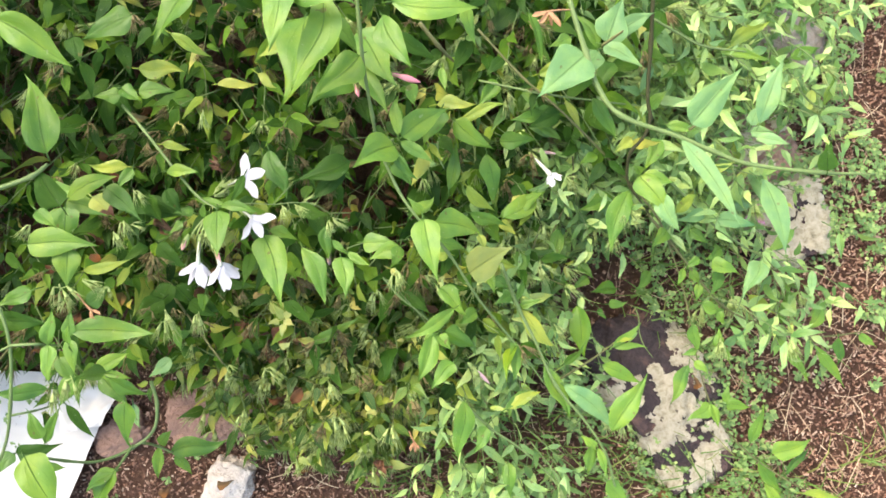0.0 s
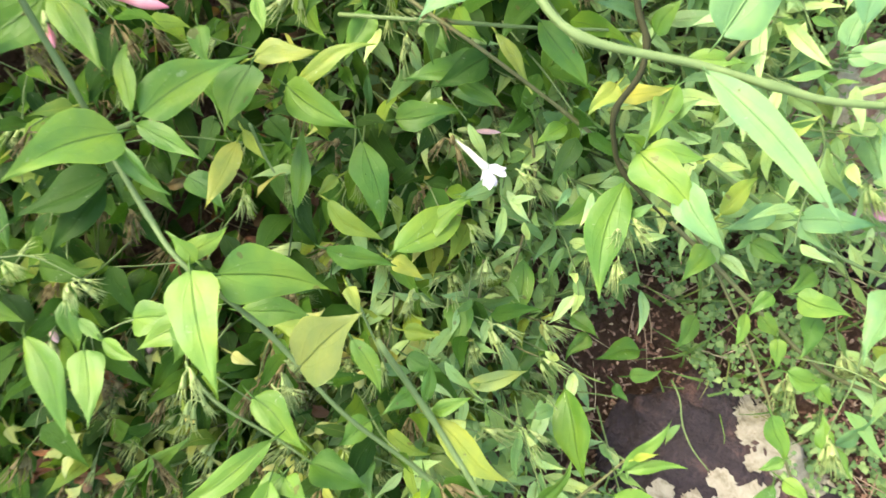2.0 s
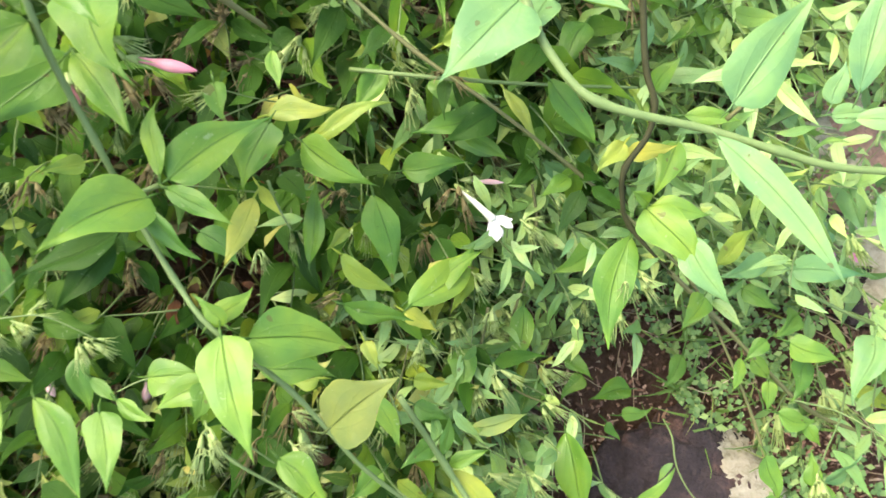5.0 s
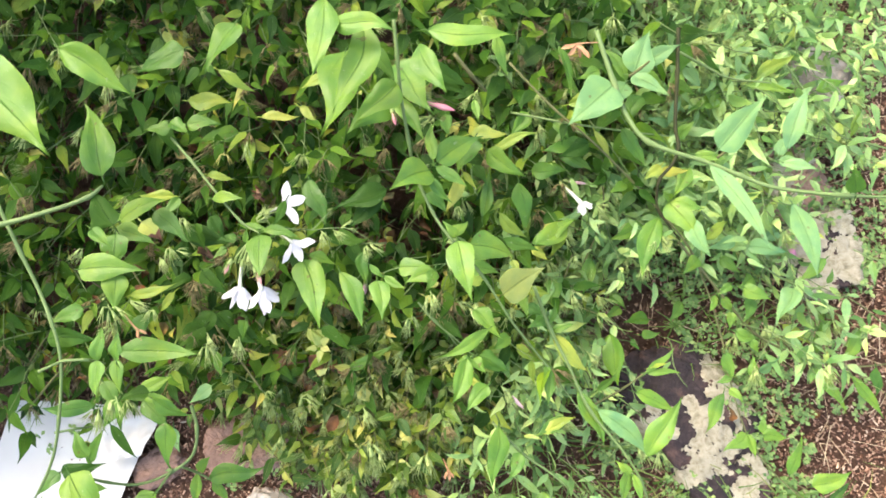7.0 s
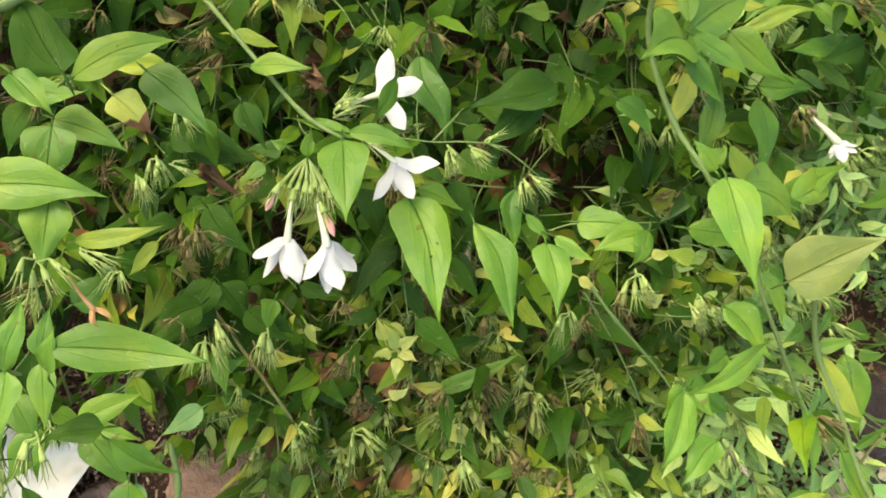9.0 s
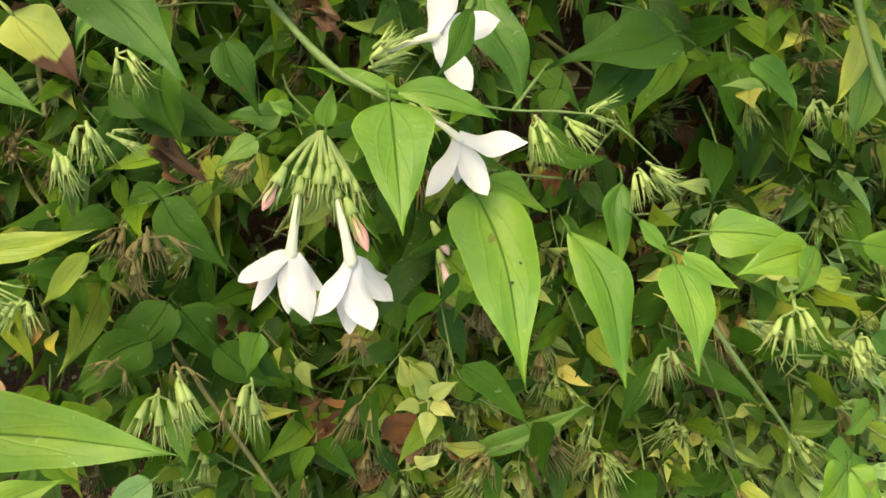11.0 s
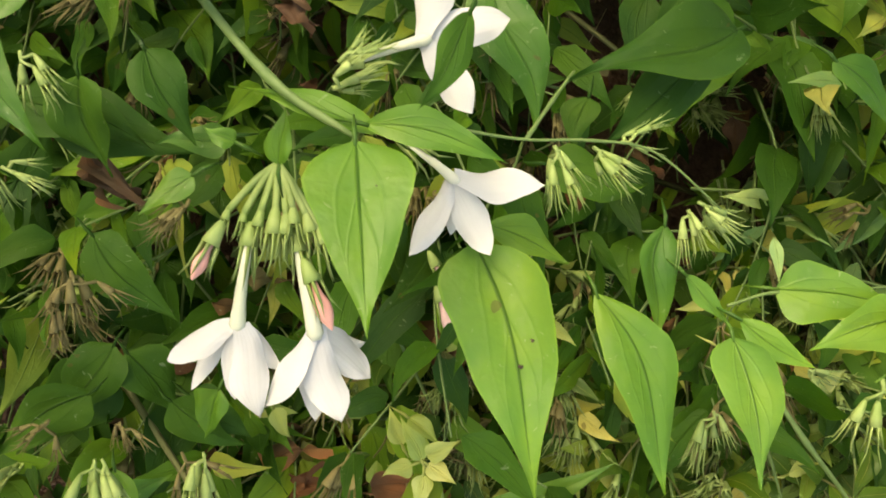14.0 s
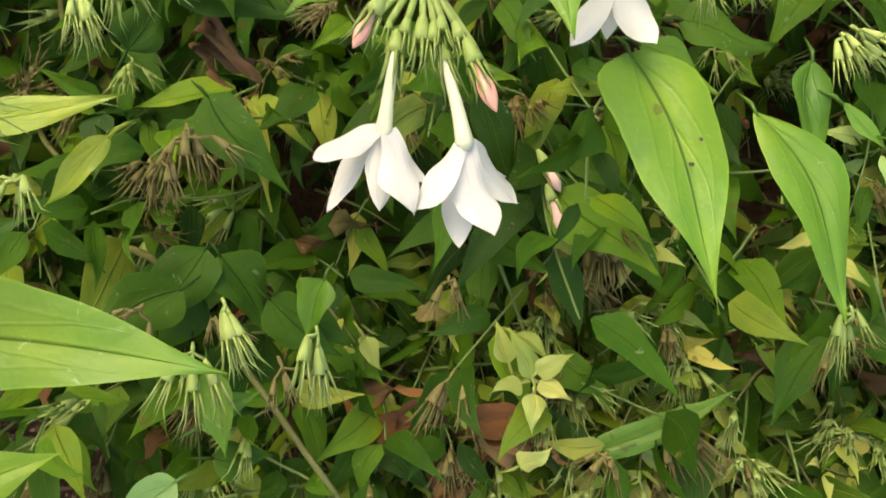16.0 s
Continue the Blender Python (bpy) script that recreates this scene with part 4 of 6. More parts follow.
leaf("p", (0.1323, 0.1582, 0.1758), (0.1006, 0.1274, 0.1918), 0.0355)
leaf("p", (0.1474, 0.1705, 0.1886), (0.1722, 0.1822, 0.1939), 0.0253)
leaf("g", (0.1404, 0.1713, 0.1612), (0.1732, 0.1609, 0.1409), 0.0144)
leaf("g", (0.1332, 0.1604, 0.1751), (0.1135, 0.1877, 0.1738), 0.0102)
leaf("g", (0.1119, 0.1698, 0.1739), (0.0925, 0.1610, 0.1779), 0.0129)
leaf("y", (0.0857, 0.1377, 0.1884), (0.1121, 0.1462, 0.1884), 0.0104)
leaf("g", (0.0779, 0.1806, 0.2001), (0.0873, 0.1409, 0.1946), 0.0082)
leaf("l", (0.0295, 0.1777, 0.2347), (0.0379, 0.1491, 0.2250), 0.0102)
leaf("l", (0.0617, 0.0310, 0.1705), (0.0910, 0.0574, 0.1375), 0.0170)
leaf("g", (0.1555, 0.1651, 0.1164), (0.1374, 0.1378, 0.1200), 0.0157)
leaf("l", (0.1602, 0.0533, 0.1534), (0.1452, 0.0045, 0.1583), 0.0185, bow=-0.08, fold=0.2, curl=0.2)
leaf("l", (0.1803, 0.1558, 0.1481), (0.1803, 0.1833, 0.1580), 0.0173)
leaf("y", (0.2583, 0.1834, 0.0996), (0.2894, 0.2024, 0.1064), 0.0125)
leaf("l", (0.2491, 0.1775, 0.1003), (0.2962, 0.1712, 0.0968), 0.0084)
leaf("g", (0.3144, 0.1769, 0.0861), (0.3411, 0.1861, 0.0840), 0.0118)
leaf("l", (0.3428, 0.1344, 0.0848), (0.3488, 0.1639, 0.0932), 0.0098)
leaf("d", (0.3273, 0.0793, 0.1153), (0.3319, 0.0988, 0.1247), 0.0241)
leaf("l", (0.3187, 0.0270, 0.0794), (0.2928, 0.0066, 0.0816), 0.0115)
leaf("p", (0.1867, 0.1998, 0.1265), (0.2032, 0.1635, 0.1246), 0.0126)
leaf("g", (0.2273, 0.1694, 0.0975), (0.1973, 0.1547, 0.1002), 0.0150)
leaf("o", (0.0346, -0.0114, 0.2233), (0.0640, 0.0066, 0.2431), 0.0247, bow=0.03, fold=0.12, curl=0.1)
leaf("y", (0.0730, -0.0401, 0.1688), (0.1028, -0.0691, 0.1607), 0.0132)
leaf("l", (0.0673, -0.0632, 0.1702), (0.0680, -0.0951, 0.1786), 0.0106)
leaf("l", (0.0238, -0.0364, 0.2274), (-0.0125, -0.0568, 0.2393), 0.0095)
leaf("g", (0.0070, -0.0589, 0.1875), (-0.0043, -0.0939, 0.1911), 0.0152)
leaf("g", (0.0229, -0.0789, 0.1855), (0.0052, -0.0993, 0.1898), 0.0135)
leaf("l", (0.0939, -0.0847, 0.1549), (0.1141, -0.1270, 0.1479), 0.0141)
leaf("p", (0.1091, -0.0996, 0.1558), (0.1506, -0.1378, 0.1457), 0.0158)
leaf("l", (0.1447, -0.1327, 0.1658), (0.1703, -0.0875, 0.1709), 0.0187)
leaf("g", (0.1459, -0.0883, 0.1131), (0.1784, -0.1031, 0.1117), 0.0130)
leaf("l", (0.1307, -0.1455, 0.1578), (0.1263, -0.1705, 0.1597), 0.0183)
leaf("l", (0.1351, -0.1476, 0.1575), (0.1416, -0.1704, 0.1584), 0.0065)
leaf("l", (0.1328, -0.1476, 0.1578), (0.1211, -0.1368, 0.1580), 0.0083)
leaf("l", (0.1455, -0.1780, 0.1384), (0.1653, -0.1992, 0.1379), 0.0144)
leaf("g", (0.0310, -0.1136, 0.1466), (0.0262, -0.1624, 0.1394), 0.0164)
leaf("g", (0.0490, -0.1361, 0.1356), (0.0376, -0.1568, 0.1379), 0.0119)
leaf("g", (0.0677, -0.1721, 0.1055), (0.0701, -0.2022, 0.1066), 0.0134)
leaf("g", (0.0852, -0.1065, 0.1488), (0.0605, -0.1209, 0.1530), 0.0115)
leaf("y", (0.0650, -0.1177, 0.1521), (0.0928, -0.1055, 0.1480), 0.0094)
leaf("l", (0.2215, -0.0896, 0.0983), (0.2049, -0.1230, 0.1010), 0.0132)
leaf("l", (0.2449, -0.1251, 0.0801), (0.2240, -0.1402, 0.0822), 0.0155)
leaf("g", (0.2458, -0.1251, 0.0801), (0.2521, -0.1456, 0.0804), 0.0087)
leaf("g", (0.2620, -0.1273, 0.0699), (0.2850, -0.1298, 0.0683), 0.0158)
leaf("g", (0.2630, -0.1258, 0.0698), (0.2649, -0.1090, 0.0690), 0.0074)
leaf("l", (0.3067, -0.0680, 0.0740), (0.3365, -0.1091, 0.0641), 0.0098)
leaf("g", (0.3429, -0.0755, 0.0625), (0.3741, -0.1141, 0.0521), 0.0109)
leaf("g", (0.3649, -0.0682, 0.0608), (0.3666, -0.0956, 0.0522), 0.0099)
leaf("l", (0.3342, -0.0594, 0.0718), (0.3521, -0.0312, 0.0698), 0.0136)
leaf("l", (0.3135, -0.0557, 0.0639), (0.3149, -0.0142, 0.0626), 0.0079)
leaf("g", (0.2900, -0.1648, 0.0505), (0.2995, -0.1286, 0.0580), 0.0111)
leaf("l", (0.3069, -0.1722, 0.0589), (0.3428, -0.1591, 0.0558), 0.0180)
leaf("g", (0.3230, -0.1927, 0.0490), (0.3460, -0.1678, 0.0465), 0.0081)
leaf("y", (0.3381, -0.2104, 0.0484), (0.3745, -0.2134, 0.0458), 0.0083)
leaf("g", (0.2976, -0.1800, 0.0504), (0.3223, -0.2147, 0.0402), 0.0112)
leaf("l", (0.3879, -0.0671, 0.0498), (0.4048, -0.0781, 0.0489), 0.0160)
leaf("y", (0.2841, -0.0309, 0.0651), (0.3085, -0.0483, 0.0640), 0.0097)
leaf("l", (0.3059, -0.2034, 0.0411), (0.3352, -0.2377, 0.0305), 0.0104)
leaf("g", (-0.1430, 0.0312, 0.2315), (-0.1380, -0.0027, 0.2442), 0.0189, bow=0.0, fold=0.16, curl=0.25, lop=0.03)
leaf("g", (-0.1167, 0.0152, 0.2041), (-0.1007, -0.0381, 0.2127), 0.0237, bow=0.045, fold=0.12, curl=0.15, lop=-0.05, hook=0.012)
leaf("g", (-0.0886, 0.0064, 0.2016), (-0.0704, -0.0363, 0.2032), 0.0149, bow=0.085, fold=0.22, curl=0.2, hook=0.02)
leaf("l", (-0.0593, -0.0006, 0.2069), (-0.0544, -0.0310, 0.2148), 0.0159, bow=0.05, fold=0.14, curl=0.2)
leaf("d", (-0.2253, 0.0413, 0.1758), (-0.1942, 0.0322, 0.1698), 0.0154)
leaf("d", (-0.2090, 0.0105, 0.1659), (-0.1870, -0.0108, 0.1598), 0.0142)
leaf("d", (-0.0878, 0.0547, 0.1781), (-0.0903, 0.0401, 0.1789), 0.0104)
leaf("g", (-0.1135, 0.0197, 0.1996), (-0.0936, 0.0125, 0.1942), 0.0091)
leaf("g", (-0.0714, 0.0234, 0.1937), (-0.0710, -0.0031, 0.1920), 0.0100)
leaf("l", (-0.0671, 0.0122, 0.1976), (-0.0551, 0.0010, 0.1970), 0.0055)
leaf("g", (-0.1382, 0.0343, 0.2234), (-0.1682, 0.0409, 0.2191), 0.0074)
leaf("g", (-0.1416, 0.0351, 0.2266), (-0.1145, 0.0302, 0.2268), 0.0079)
leaf("g", (-0.1584, 0.0278, 0.2114), (-0.1579, 0.0403, 0.2143), 0.0063)
leaf("g", (-0.1679, 0.0319, 0.2083), (-0.1746, 0.0346, 0.2086), 0.0053)
leaf("d", (-0.1870, 0.0487, 0.2098), (-0.1763, 0.0307, 0.2054), 0.0116)
leaf("g", (-0.2088, 0.0443, 0.2610), (-0.1829, 0.0216, 0.2628), 0.0147, bow=0.04, fold=0.12, curl=0.3)
leaf("b", (-0.2262, 0.0396, 0.2422), (-0.2119, 0.0256, 0.2366), 0.0162)
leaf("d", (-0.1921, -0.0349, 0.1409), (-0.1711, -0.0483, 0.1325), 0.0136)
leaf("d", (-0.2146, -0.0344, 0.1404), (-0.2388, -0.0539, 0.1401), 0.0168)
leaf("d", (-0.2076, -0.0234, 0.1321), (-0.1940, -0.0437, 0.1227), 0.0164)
leaf("y", (-0.1671, -0.0653, 0.0836), (-0.1695, -0.0435, 0.0959), 0.0107)
leaf("g", (-0.2048, -0.0543, 0.1444), (-0.1983, -0.0765, 0.1416), 0.0090)
leaf("y", (-0.1599, -0.0905, 0.0952), (-0.1762, -0.0787, 0.0978), 0.0090)
leaf("d", (-0.1242, 0.0567, 0.2298), (-0.1325, 0.0370, 0.2348), 0.0071)
leaf("g", (-0.1775, -0.0294, 0.1483), (-0.1817, -0.0452, 0.1413), 0.0111)
leaf("g", (-0.1482, -0.0571, 0.0910), (-0.1561, -0.0701, 0.0888), 0.0086)
leaf("l", (-0.1377, -0.0653, 0.0949), (-0.1534, -0.0838, 0.0900), 0.0095)
leaf("e", (-0.1130, -0.0170, 0.1278), (-0.1062, -0.0041, 0.1293), 0.0058)
leaf("e", (-0.1234, -0.0382, 0.1283), (-0.1126, -0.0459, 0.1313), 0.0066)
leaf("e", (-0.1248, -0.0462, 0.1283), (-0.1298, -0.0344, 0.1304), 0.0062)
leaf("e", (-0.1203, -0.0745, 0.1285), (-0.1115, -0.0684, 0.1311), 0.0089)
leaf("g", (-0.2072, -0.0698, 0.1330), (-0.1926, -0.0593, 0.1283), 0.0097)
leaf("d", (-0.2040, -0.0780, 0.1269), (-0.1881, -0.0768, 0.1219), 0.0118)
leaf("l", (-0.2229, -0.0584, 0.2788), (-0.2204, -0.0439, 0.2846), 0.0079)
leaf("l", (-0.2731, 0.1115, 0.3699), (-0.2234, 0.0593, 0.3686), 0.0394)
leaf("l", (-0.2569, 0.1947, 0.3560), (-0.1973, 0.1562, 0.3527), 0.0236)
leaf("g", (0.2206, 0.1722, 0.4054), (0.2603, 0.1153, 0.4133), 0.0325)
leaf("x", (-0.2138, 0.0331, 0.1511), (-0.2021, 0.0236, 0.1554), 0.0101)
leaf("x", (-0.1656, 0.0744, 0.1679), (-0.1554, 0.0693, 0.1706), 0.0080)
leaf("x", (-0.1817, -0.0570, 0.0835), (-0.1684, -0.0716, 0.0850), 0.0150)
leaf("x", (-0.1393, -0.0882, 0.0926), (-0.1267, -0.0790, 0.0922), 0.0109)
leaf("x", (-0.0461, -0.0093, 0.0728), (-0.0316, -0.0279, 0.0717), 0.0160)
leaf("x", (-0.0185, -0.0141, 0.0704), (-0.0320, -0.0079, 0.0716), 0.0114)
leaf("x", (-0.1122, -0.0171, 0.1075), (-0.1051, -0.0231, 0.1071), 0.0104)
leaf("g", (-0.1769, 0.0248, 0.2031), (-0.1873, 0.0155, 0.2038), 0.0072)
leaf("x", (-0.1672, -0.0670, 0.0927), (-0.1446, -0.0530, 0.1024), 0.0126)
leaf("x", (-0.1288, -0.0684, 0.1068), (-0.1090, -0.0673, 0.1074), 0.0126)
leaf("x", (-0.0443, -0.1787, 0.0869), (-0.0394, -0.1935, 0.0870), 0.0080)
leaf("e", (-0.1185, -0.0501, 0.1311), (-0.1264, -0.0363, 0.1339), 0.0069)
leaf("e", (-0.1171, -0.0488, 0.1311), (-0.1074, -0.0426, 0.1348), 0.0065)
leaf("e", (-0.1166, -0.0513, 0.1312), (-0.1076, -0.0558, 0.1352), 0.0065)
leaf("e", (-0.1214, -0.0518, 0.1309), (-0.1303, -0.0551, 0.1336), 0.0061)
leaf("e", (-0.1177, -0.0545, 0.1312), (-0.1183, -0.0656, 0.1344), 0.0065)
leaf("e", (-0.0295, -0.0091, 0.1328), (-0.0182, -0.0159, 0.1310), 0.0056)
leaf("e", (0.0066, 0.0034, 0.1348), (0.0180, 0.0092, 0.1319), 0.0061)
leaf("e", (0.0092, -0.0210, 0.1258), (0.0161, -0.0138, 0.1289), 0.0063)
leaf("e", (0.0279, -0.0293, 0.1226), (0.0348, -0.0209, 0.1255), 0.0070)
leaf("e", (0.0047, -0.0513, 0.1182), (0.0174, -0.0460, 0.1157), 0.0058)
leaf("e", (-0.1662, -0.0414, 0.1107), (-0.1596, -0.0511, 0.1093), 0.0060)
leaf("g", (-0.0802, 0.1661, 0.2379), (-0.0919, 0.0946, 0.2642), 0.0324)
leaf("g", (-0.0474, 0.1307, 0.2406), (-0.0757, 0.1007, 0.2509), 0.0234)
leaf("l", (-0.0420, 0.1528, 0.2463), (-0.0118, 0.1083, 0.2673), 0.0243)
leaf("p", (0.1197, 0.1499, 0.2000), (0.0829, 0.1157, 0.2050), 0.0332, bow=0.0, fold=0.16, curl=0.3)
leaf("y", (0.0099, 0.1148, 0.1885), (0.0391, 0.1151, 0.1882), 0.0112)
leaf("y", (0.0265, 0.1030, 0.1854), (0.0635, 0.1154, 0.1870), 0.0085)
leaf("g", (0.0132, 0.1094, 0.1978), (0.0007, 0.0805, 0.1977), 0.0204)
leaf("g", (0.0230, 0.1032, 0.1859), (0.0541, 0.0814, 0.1832), 0.0161)
leaf("y", (0.0032, 0.0801, 0.1922), (-0.0088, 0.0517, 0.2005), 0.0110)
leaf("y", (0.0040, 0.0857, 0.1874), (0.0148, 0.0712, 0.1935), 0.0052)
leaf("l", (-0.0090, 0.1287, 0.1972), (-0.0056, 0.1116, 0.1933), 0.0102)
leaf("g", (0.0187, 0.0527, 0.1679), (0.0245, 0.0917, 0.1686), 0.0109)
leaf("g", (0.0480, 0.0816, 0.1607), (0.0525, 0.0420, 0.1540), 0.0163)
leaf("y", (0.0350, 0.0670, 0.1565), (0.0244, 0.0587, 0.1596), 0.0061)
leaf("y", (0.0324, 0.0559, 0.1662), (0.0550, 0.0365, 0.1581), 0.0098)
leaf("g", (0.0587, 0.0328, 0.1549), (0.0949, 0.0525, 0.1535), 0.0137)
leaf("g", (0.1017, 0.1189, 0.1405), (0.0652, 0.1100, 0.1501), 0.0164)
leaf("g", (0.0589, 0.0958, 0.1348), (0.0905, 0.0980, 0.1304), 0.0146)
leaf("l", (0.0127, 0.1437, 0.1850), (0.0158, 0.1244, 0.1888), 0.0065)
leaf("d", (0.0115, 0.0921, 0.1766), (0.0215, 0.0765, 0.1785), 0.0107)
leaf("g", (0.0553, 0.1404, 0.1586), (0.0408, 0.1192, 0.1555), 0.0160)
leaf("g", (0.0773, 0.1325, 0.1549), (0.0908, 0.1159, 0.1558), 0.0096)
leaf("l", (0.0013, 0.0290, 0.2315), (-0.0092, 0.0409, 0.2334), 0.0077)
leaf("d", (-0.0557, 0.0719, 0.1898), (-0.0973, 0.0537, 0.1962), 0.0206)
leaf("d", (-0.0601, 0.0694, 0.1851), (-0.0860, 0.0413, 0.1869), 0.0158)
leaf("y", (-0.0622, 0.0993, 0.2026), (-0.0777, 0.0950, 0.2103), 0.0084)
leaf("g", (-0.0253, 0.0697, 0.1803), (-0.0085, 0.0527, 0.1790), 0.0117)
leaf("d", (0.1055, 0.1164, 0.1499), (0.0793, 0.1044, 0.1509), 0.0149)
leaf("l", (0.0883, 0.1143, 0.1319), (0.1109, 0.0952, 0.1311), 0.0090)
leaf("y", (0.1103, 0.1267, 0.1499), (0.1242, 0.0961, 0.1529), 0.0070)
leaf("g", (0.1300, 0.1238, 0.1672), (0.1481, 0.0924, 0.1628), 0.0136)
leaf("y", (0.1597, 0.0932, 0.1660), (0.1461, 0.0807, 0.1662), 0.0110)
leaf("y", (0.1592, 0.0884, 0.1607), (0.1835, 0.0912, 0.1589), 0.0087)
leaf("l", (0.1855, 0.0940, 0.1523), (0.1700, 0.0686, 0.1620), 0.0122)
leaf("l", (0.1678, 0.0660, 0.1630), (0.1586, 0.0715, 0.1745), 0.0074)
leaf("l", (0.1686, 0.0647, 0.1628), (0.1938, 0.0589, 0.1644), 0.0104)
leaf("l", (0.1662, 0.0644, 0.1631), (0.1871, 0.0310, 0.1667), 0.0198)
leaf("p", (0.1820, 0.0519, 0.1651), (0.1963, 0.0197, 0.1689), 0.0146)
leaf("l", (0.1937, 0.1087, 0.1370), (0.2190, 0.1036, 0.1383), 0.0091)
leaf("p", (0.2379, 0.0331, 0.1257), (0.2714, 0.0278, 0.1244), 0.0144)
leaf("p", (0.2379, 0.0326, 0.1256), (0.2482, 0.0181, 0.1243), 0.0080)
leaf("p", (0.2310, 0.0387, 0.1169), (0.2045, 0.0324, 0.1193), 0.0115)
leaf("y", (0.2031, 0.0382, 0.1309), (0.2218, 0.0539, 0.1310), 0.0100)
leaf("p", (0.2688, 0.1067, 0.1162), (0.2896, 0.1052, 0.1157), 0.0126)
leaf("p", (0.2693, 0.1121, 0.1165), (0.2794, 0.1339, 0.1163), 0.0159)
leaf("p", (0.2848, 0.0856, 0.0821), (0.2949, 0.0482, 0.0783), 0.0160)
leaf("g", (0.1380, 0.0855, 0.1331), (0.1226, 0.0760, 0.1371), 0.0104)
leaf("d", (0.1223, 0.0944, 0.1258), (0.1075, 0.0842, 0.1353), 0.0129)
leaf("g", (0.1578, 0.0548, 0.0979), (0.1269, 0.0418, 0.1056), 0.0142)
leaf("d", (0.1188, 0.0534, 0.1033), (0.0945, 0.0465, 0.1062), 0.0136)
leaf("d", (0.0826, 0.0764, 0.1200), (0.1112, 0.0691, 0.1154), 0.0092)
leaf("g", (-0.0165, 0.0076, 0.2052), (-0.0237, -0.0086, 0.2039), 0.0102)
leaf("g", (0.0026, 0.0106, 0.1977), (0.0327, 0.0048, 0.1963), 0.0128)
leaf("y", (0.0185, 0.0026, 0.1645), (0.0022, 0.0035, 0.1641), 0.0089)
leaf("y", (0.0418, 0.0173, 0.1774), (0.0475, 0.0042, 0.1786), 0.0065)
leaf("l", (0.0430, -0.0042, 0.1809), (0.0532, -0.0281, 0.1789), 0.0093)
leaf("l", (0.0669, -0.0275, 0.1709), (0.0530, -0.0360, 0.1782), 0.0134)
leaf("l", (0.0714, -0.0324, 0.1750), (0.0746, -0.0142, 0.1823), 0.0068)
leaf("l", (0.0724, -0.0378, 0.1694), (0.0902, -0.0318, 0.1731), 0.0069)
leaf("g", (0.0127, -0.0223, 0.2143), (0.0335, -0.0435, 0.2156), 0.0129)
leaf("g", (0.0104, -0.0582, 0.1818), (-0.0011, -0.0716, 0.1838), 0.0122)
leaf("g", (0.0115, -0.0589, 0.1816), (0.0215, -0.0699, 0.1849), 0.0107)
leaf("g", (0.0158, -0.0576, 0.1608), (0.0404, -0.0706, 0.1573), 0.0176)
leaf("g", (0.0404, -0.0425, 0.1483), (0.0251, -0.0526, 0.1538), 0.0138)
leaf("y", (0.0568, -0.0035, 0.1385), (0.0739, -0.0069, 0.1364), 0.0085)
leaf("g", (0.0552, -0.0159, 0.1278), (0.0725, -0.0253, 0.1270), 0.0107)
leaf("g", (0.0352, 0.0336, 0.1845), (0.0633, 0.0244, 0.1768), 0.0102)
leaf("y", (0.0581, 0.0283, 0.1607), (0.0716, 0.0182, 0.1575), 0.0080)
leaf("g", (0.0756, 0.0070, 0.1062), (0.0817, -0.0209, 0.1132), 0.0160)
leaf("g", (0.1120, 0.0267, 0.0923), (0.1058, -0.0069, 0.0901), 0.0133)
leaf("g", (0.1173, -0.0147, 0.0786), (0.1000, -0.0400, 0.0851), 0.0193)
leaf("g", (0.1278, -0.0397, 0.0957), (0.1340, -0.0849, 0.0970), 0.0189)
leaf("g", (0.1699, -0.0262, 0.0452), (0.1452, -0.0289, 0.0547), 0.0158)
leaf("l", (0.1635, -0.0401, 0.0451), (0.1815, -0.0374, 0.0455), 0.0125)
leaf("g", (0.1554, -0.0445, 0.0409), (0.1617, -0.0552, 0.0437), 0.0146)
leaf("l", (0.2216, -0.0080, 0.1049), (0.2312, -0.0215, 0.0996), 0.0096)
leaf("l", (0.2291, -0.0206, 0.1030), (0.2276, -0.0361, 0.0992), 0.0090)
leaf("l", (0.2326, -0.0367, 0.1015), (0.2532, -0.0429, 0.0969), 0.0107)
leaf("l", (0.2463, -0.0439, 0.0990), (0.2534, -0.0559, 0.0953), 0.0096)
leaf("l", (0.2208, -0.0547, 0.1120), (0.2249, -0.0798, 0.1071), 0.0115)
leaf("l", (0.2245, -0.0758, 0.1101), (0.2123, -0.0798, 0.1093), 0.0131)
leaf("l", (0.2235, -0.0849, 0.1096), (0.2346, -0.0964, 0.1110), 0.0131)
leaf("l", (0.2457, -0.0744, 0.0971), (0.2479, -0.0565, 0.0966), 0.0090)
leaf("p", (0.2492, -0.0711, 0.1069), (0.2643, -0.0572, 0.1152), 0.0186)
leaf("l", (0.2484, -0.0743, 0.0967), (0.2571, -0.0889, 0.1001), 0.0096)
leaf("l", (0.2339, -0.0008, 0.1239), (0.2568, -0.0120, 0.1236), 0.0128)
leaf("g", (0.2463, -0.0109, 0.1114), (0.2335, -0.0296, 0.1179), 0.0131)
leaf("g", (0.2230, 0.0012, 0.1256), (0.2114, -0.0086, 0.1263), 0.0117)
leaf("l", (0.1979, 0.0239, 0.1205), (0.1827, 0.0088, 0.1307), 0.0148)
leaf("l", (0.2130, -0.0072, 0.1163), (0.2047, -0.0214, 0.1244), 0.0066)
leaf("p", (0.2754, -0.0013, 0.1181), (0.2587, -0.0323, 0.1246), 0.0170)
leaf("l", (0.1494, -0.0709, 0.1412), (0.1728, -0.0490, 0.1421), 0.0062)
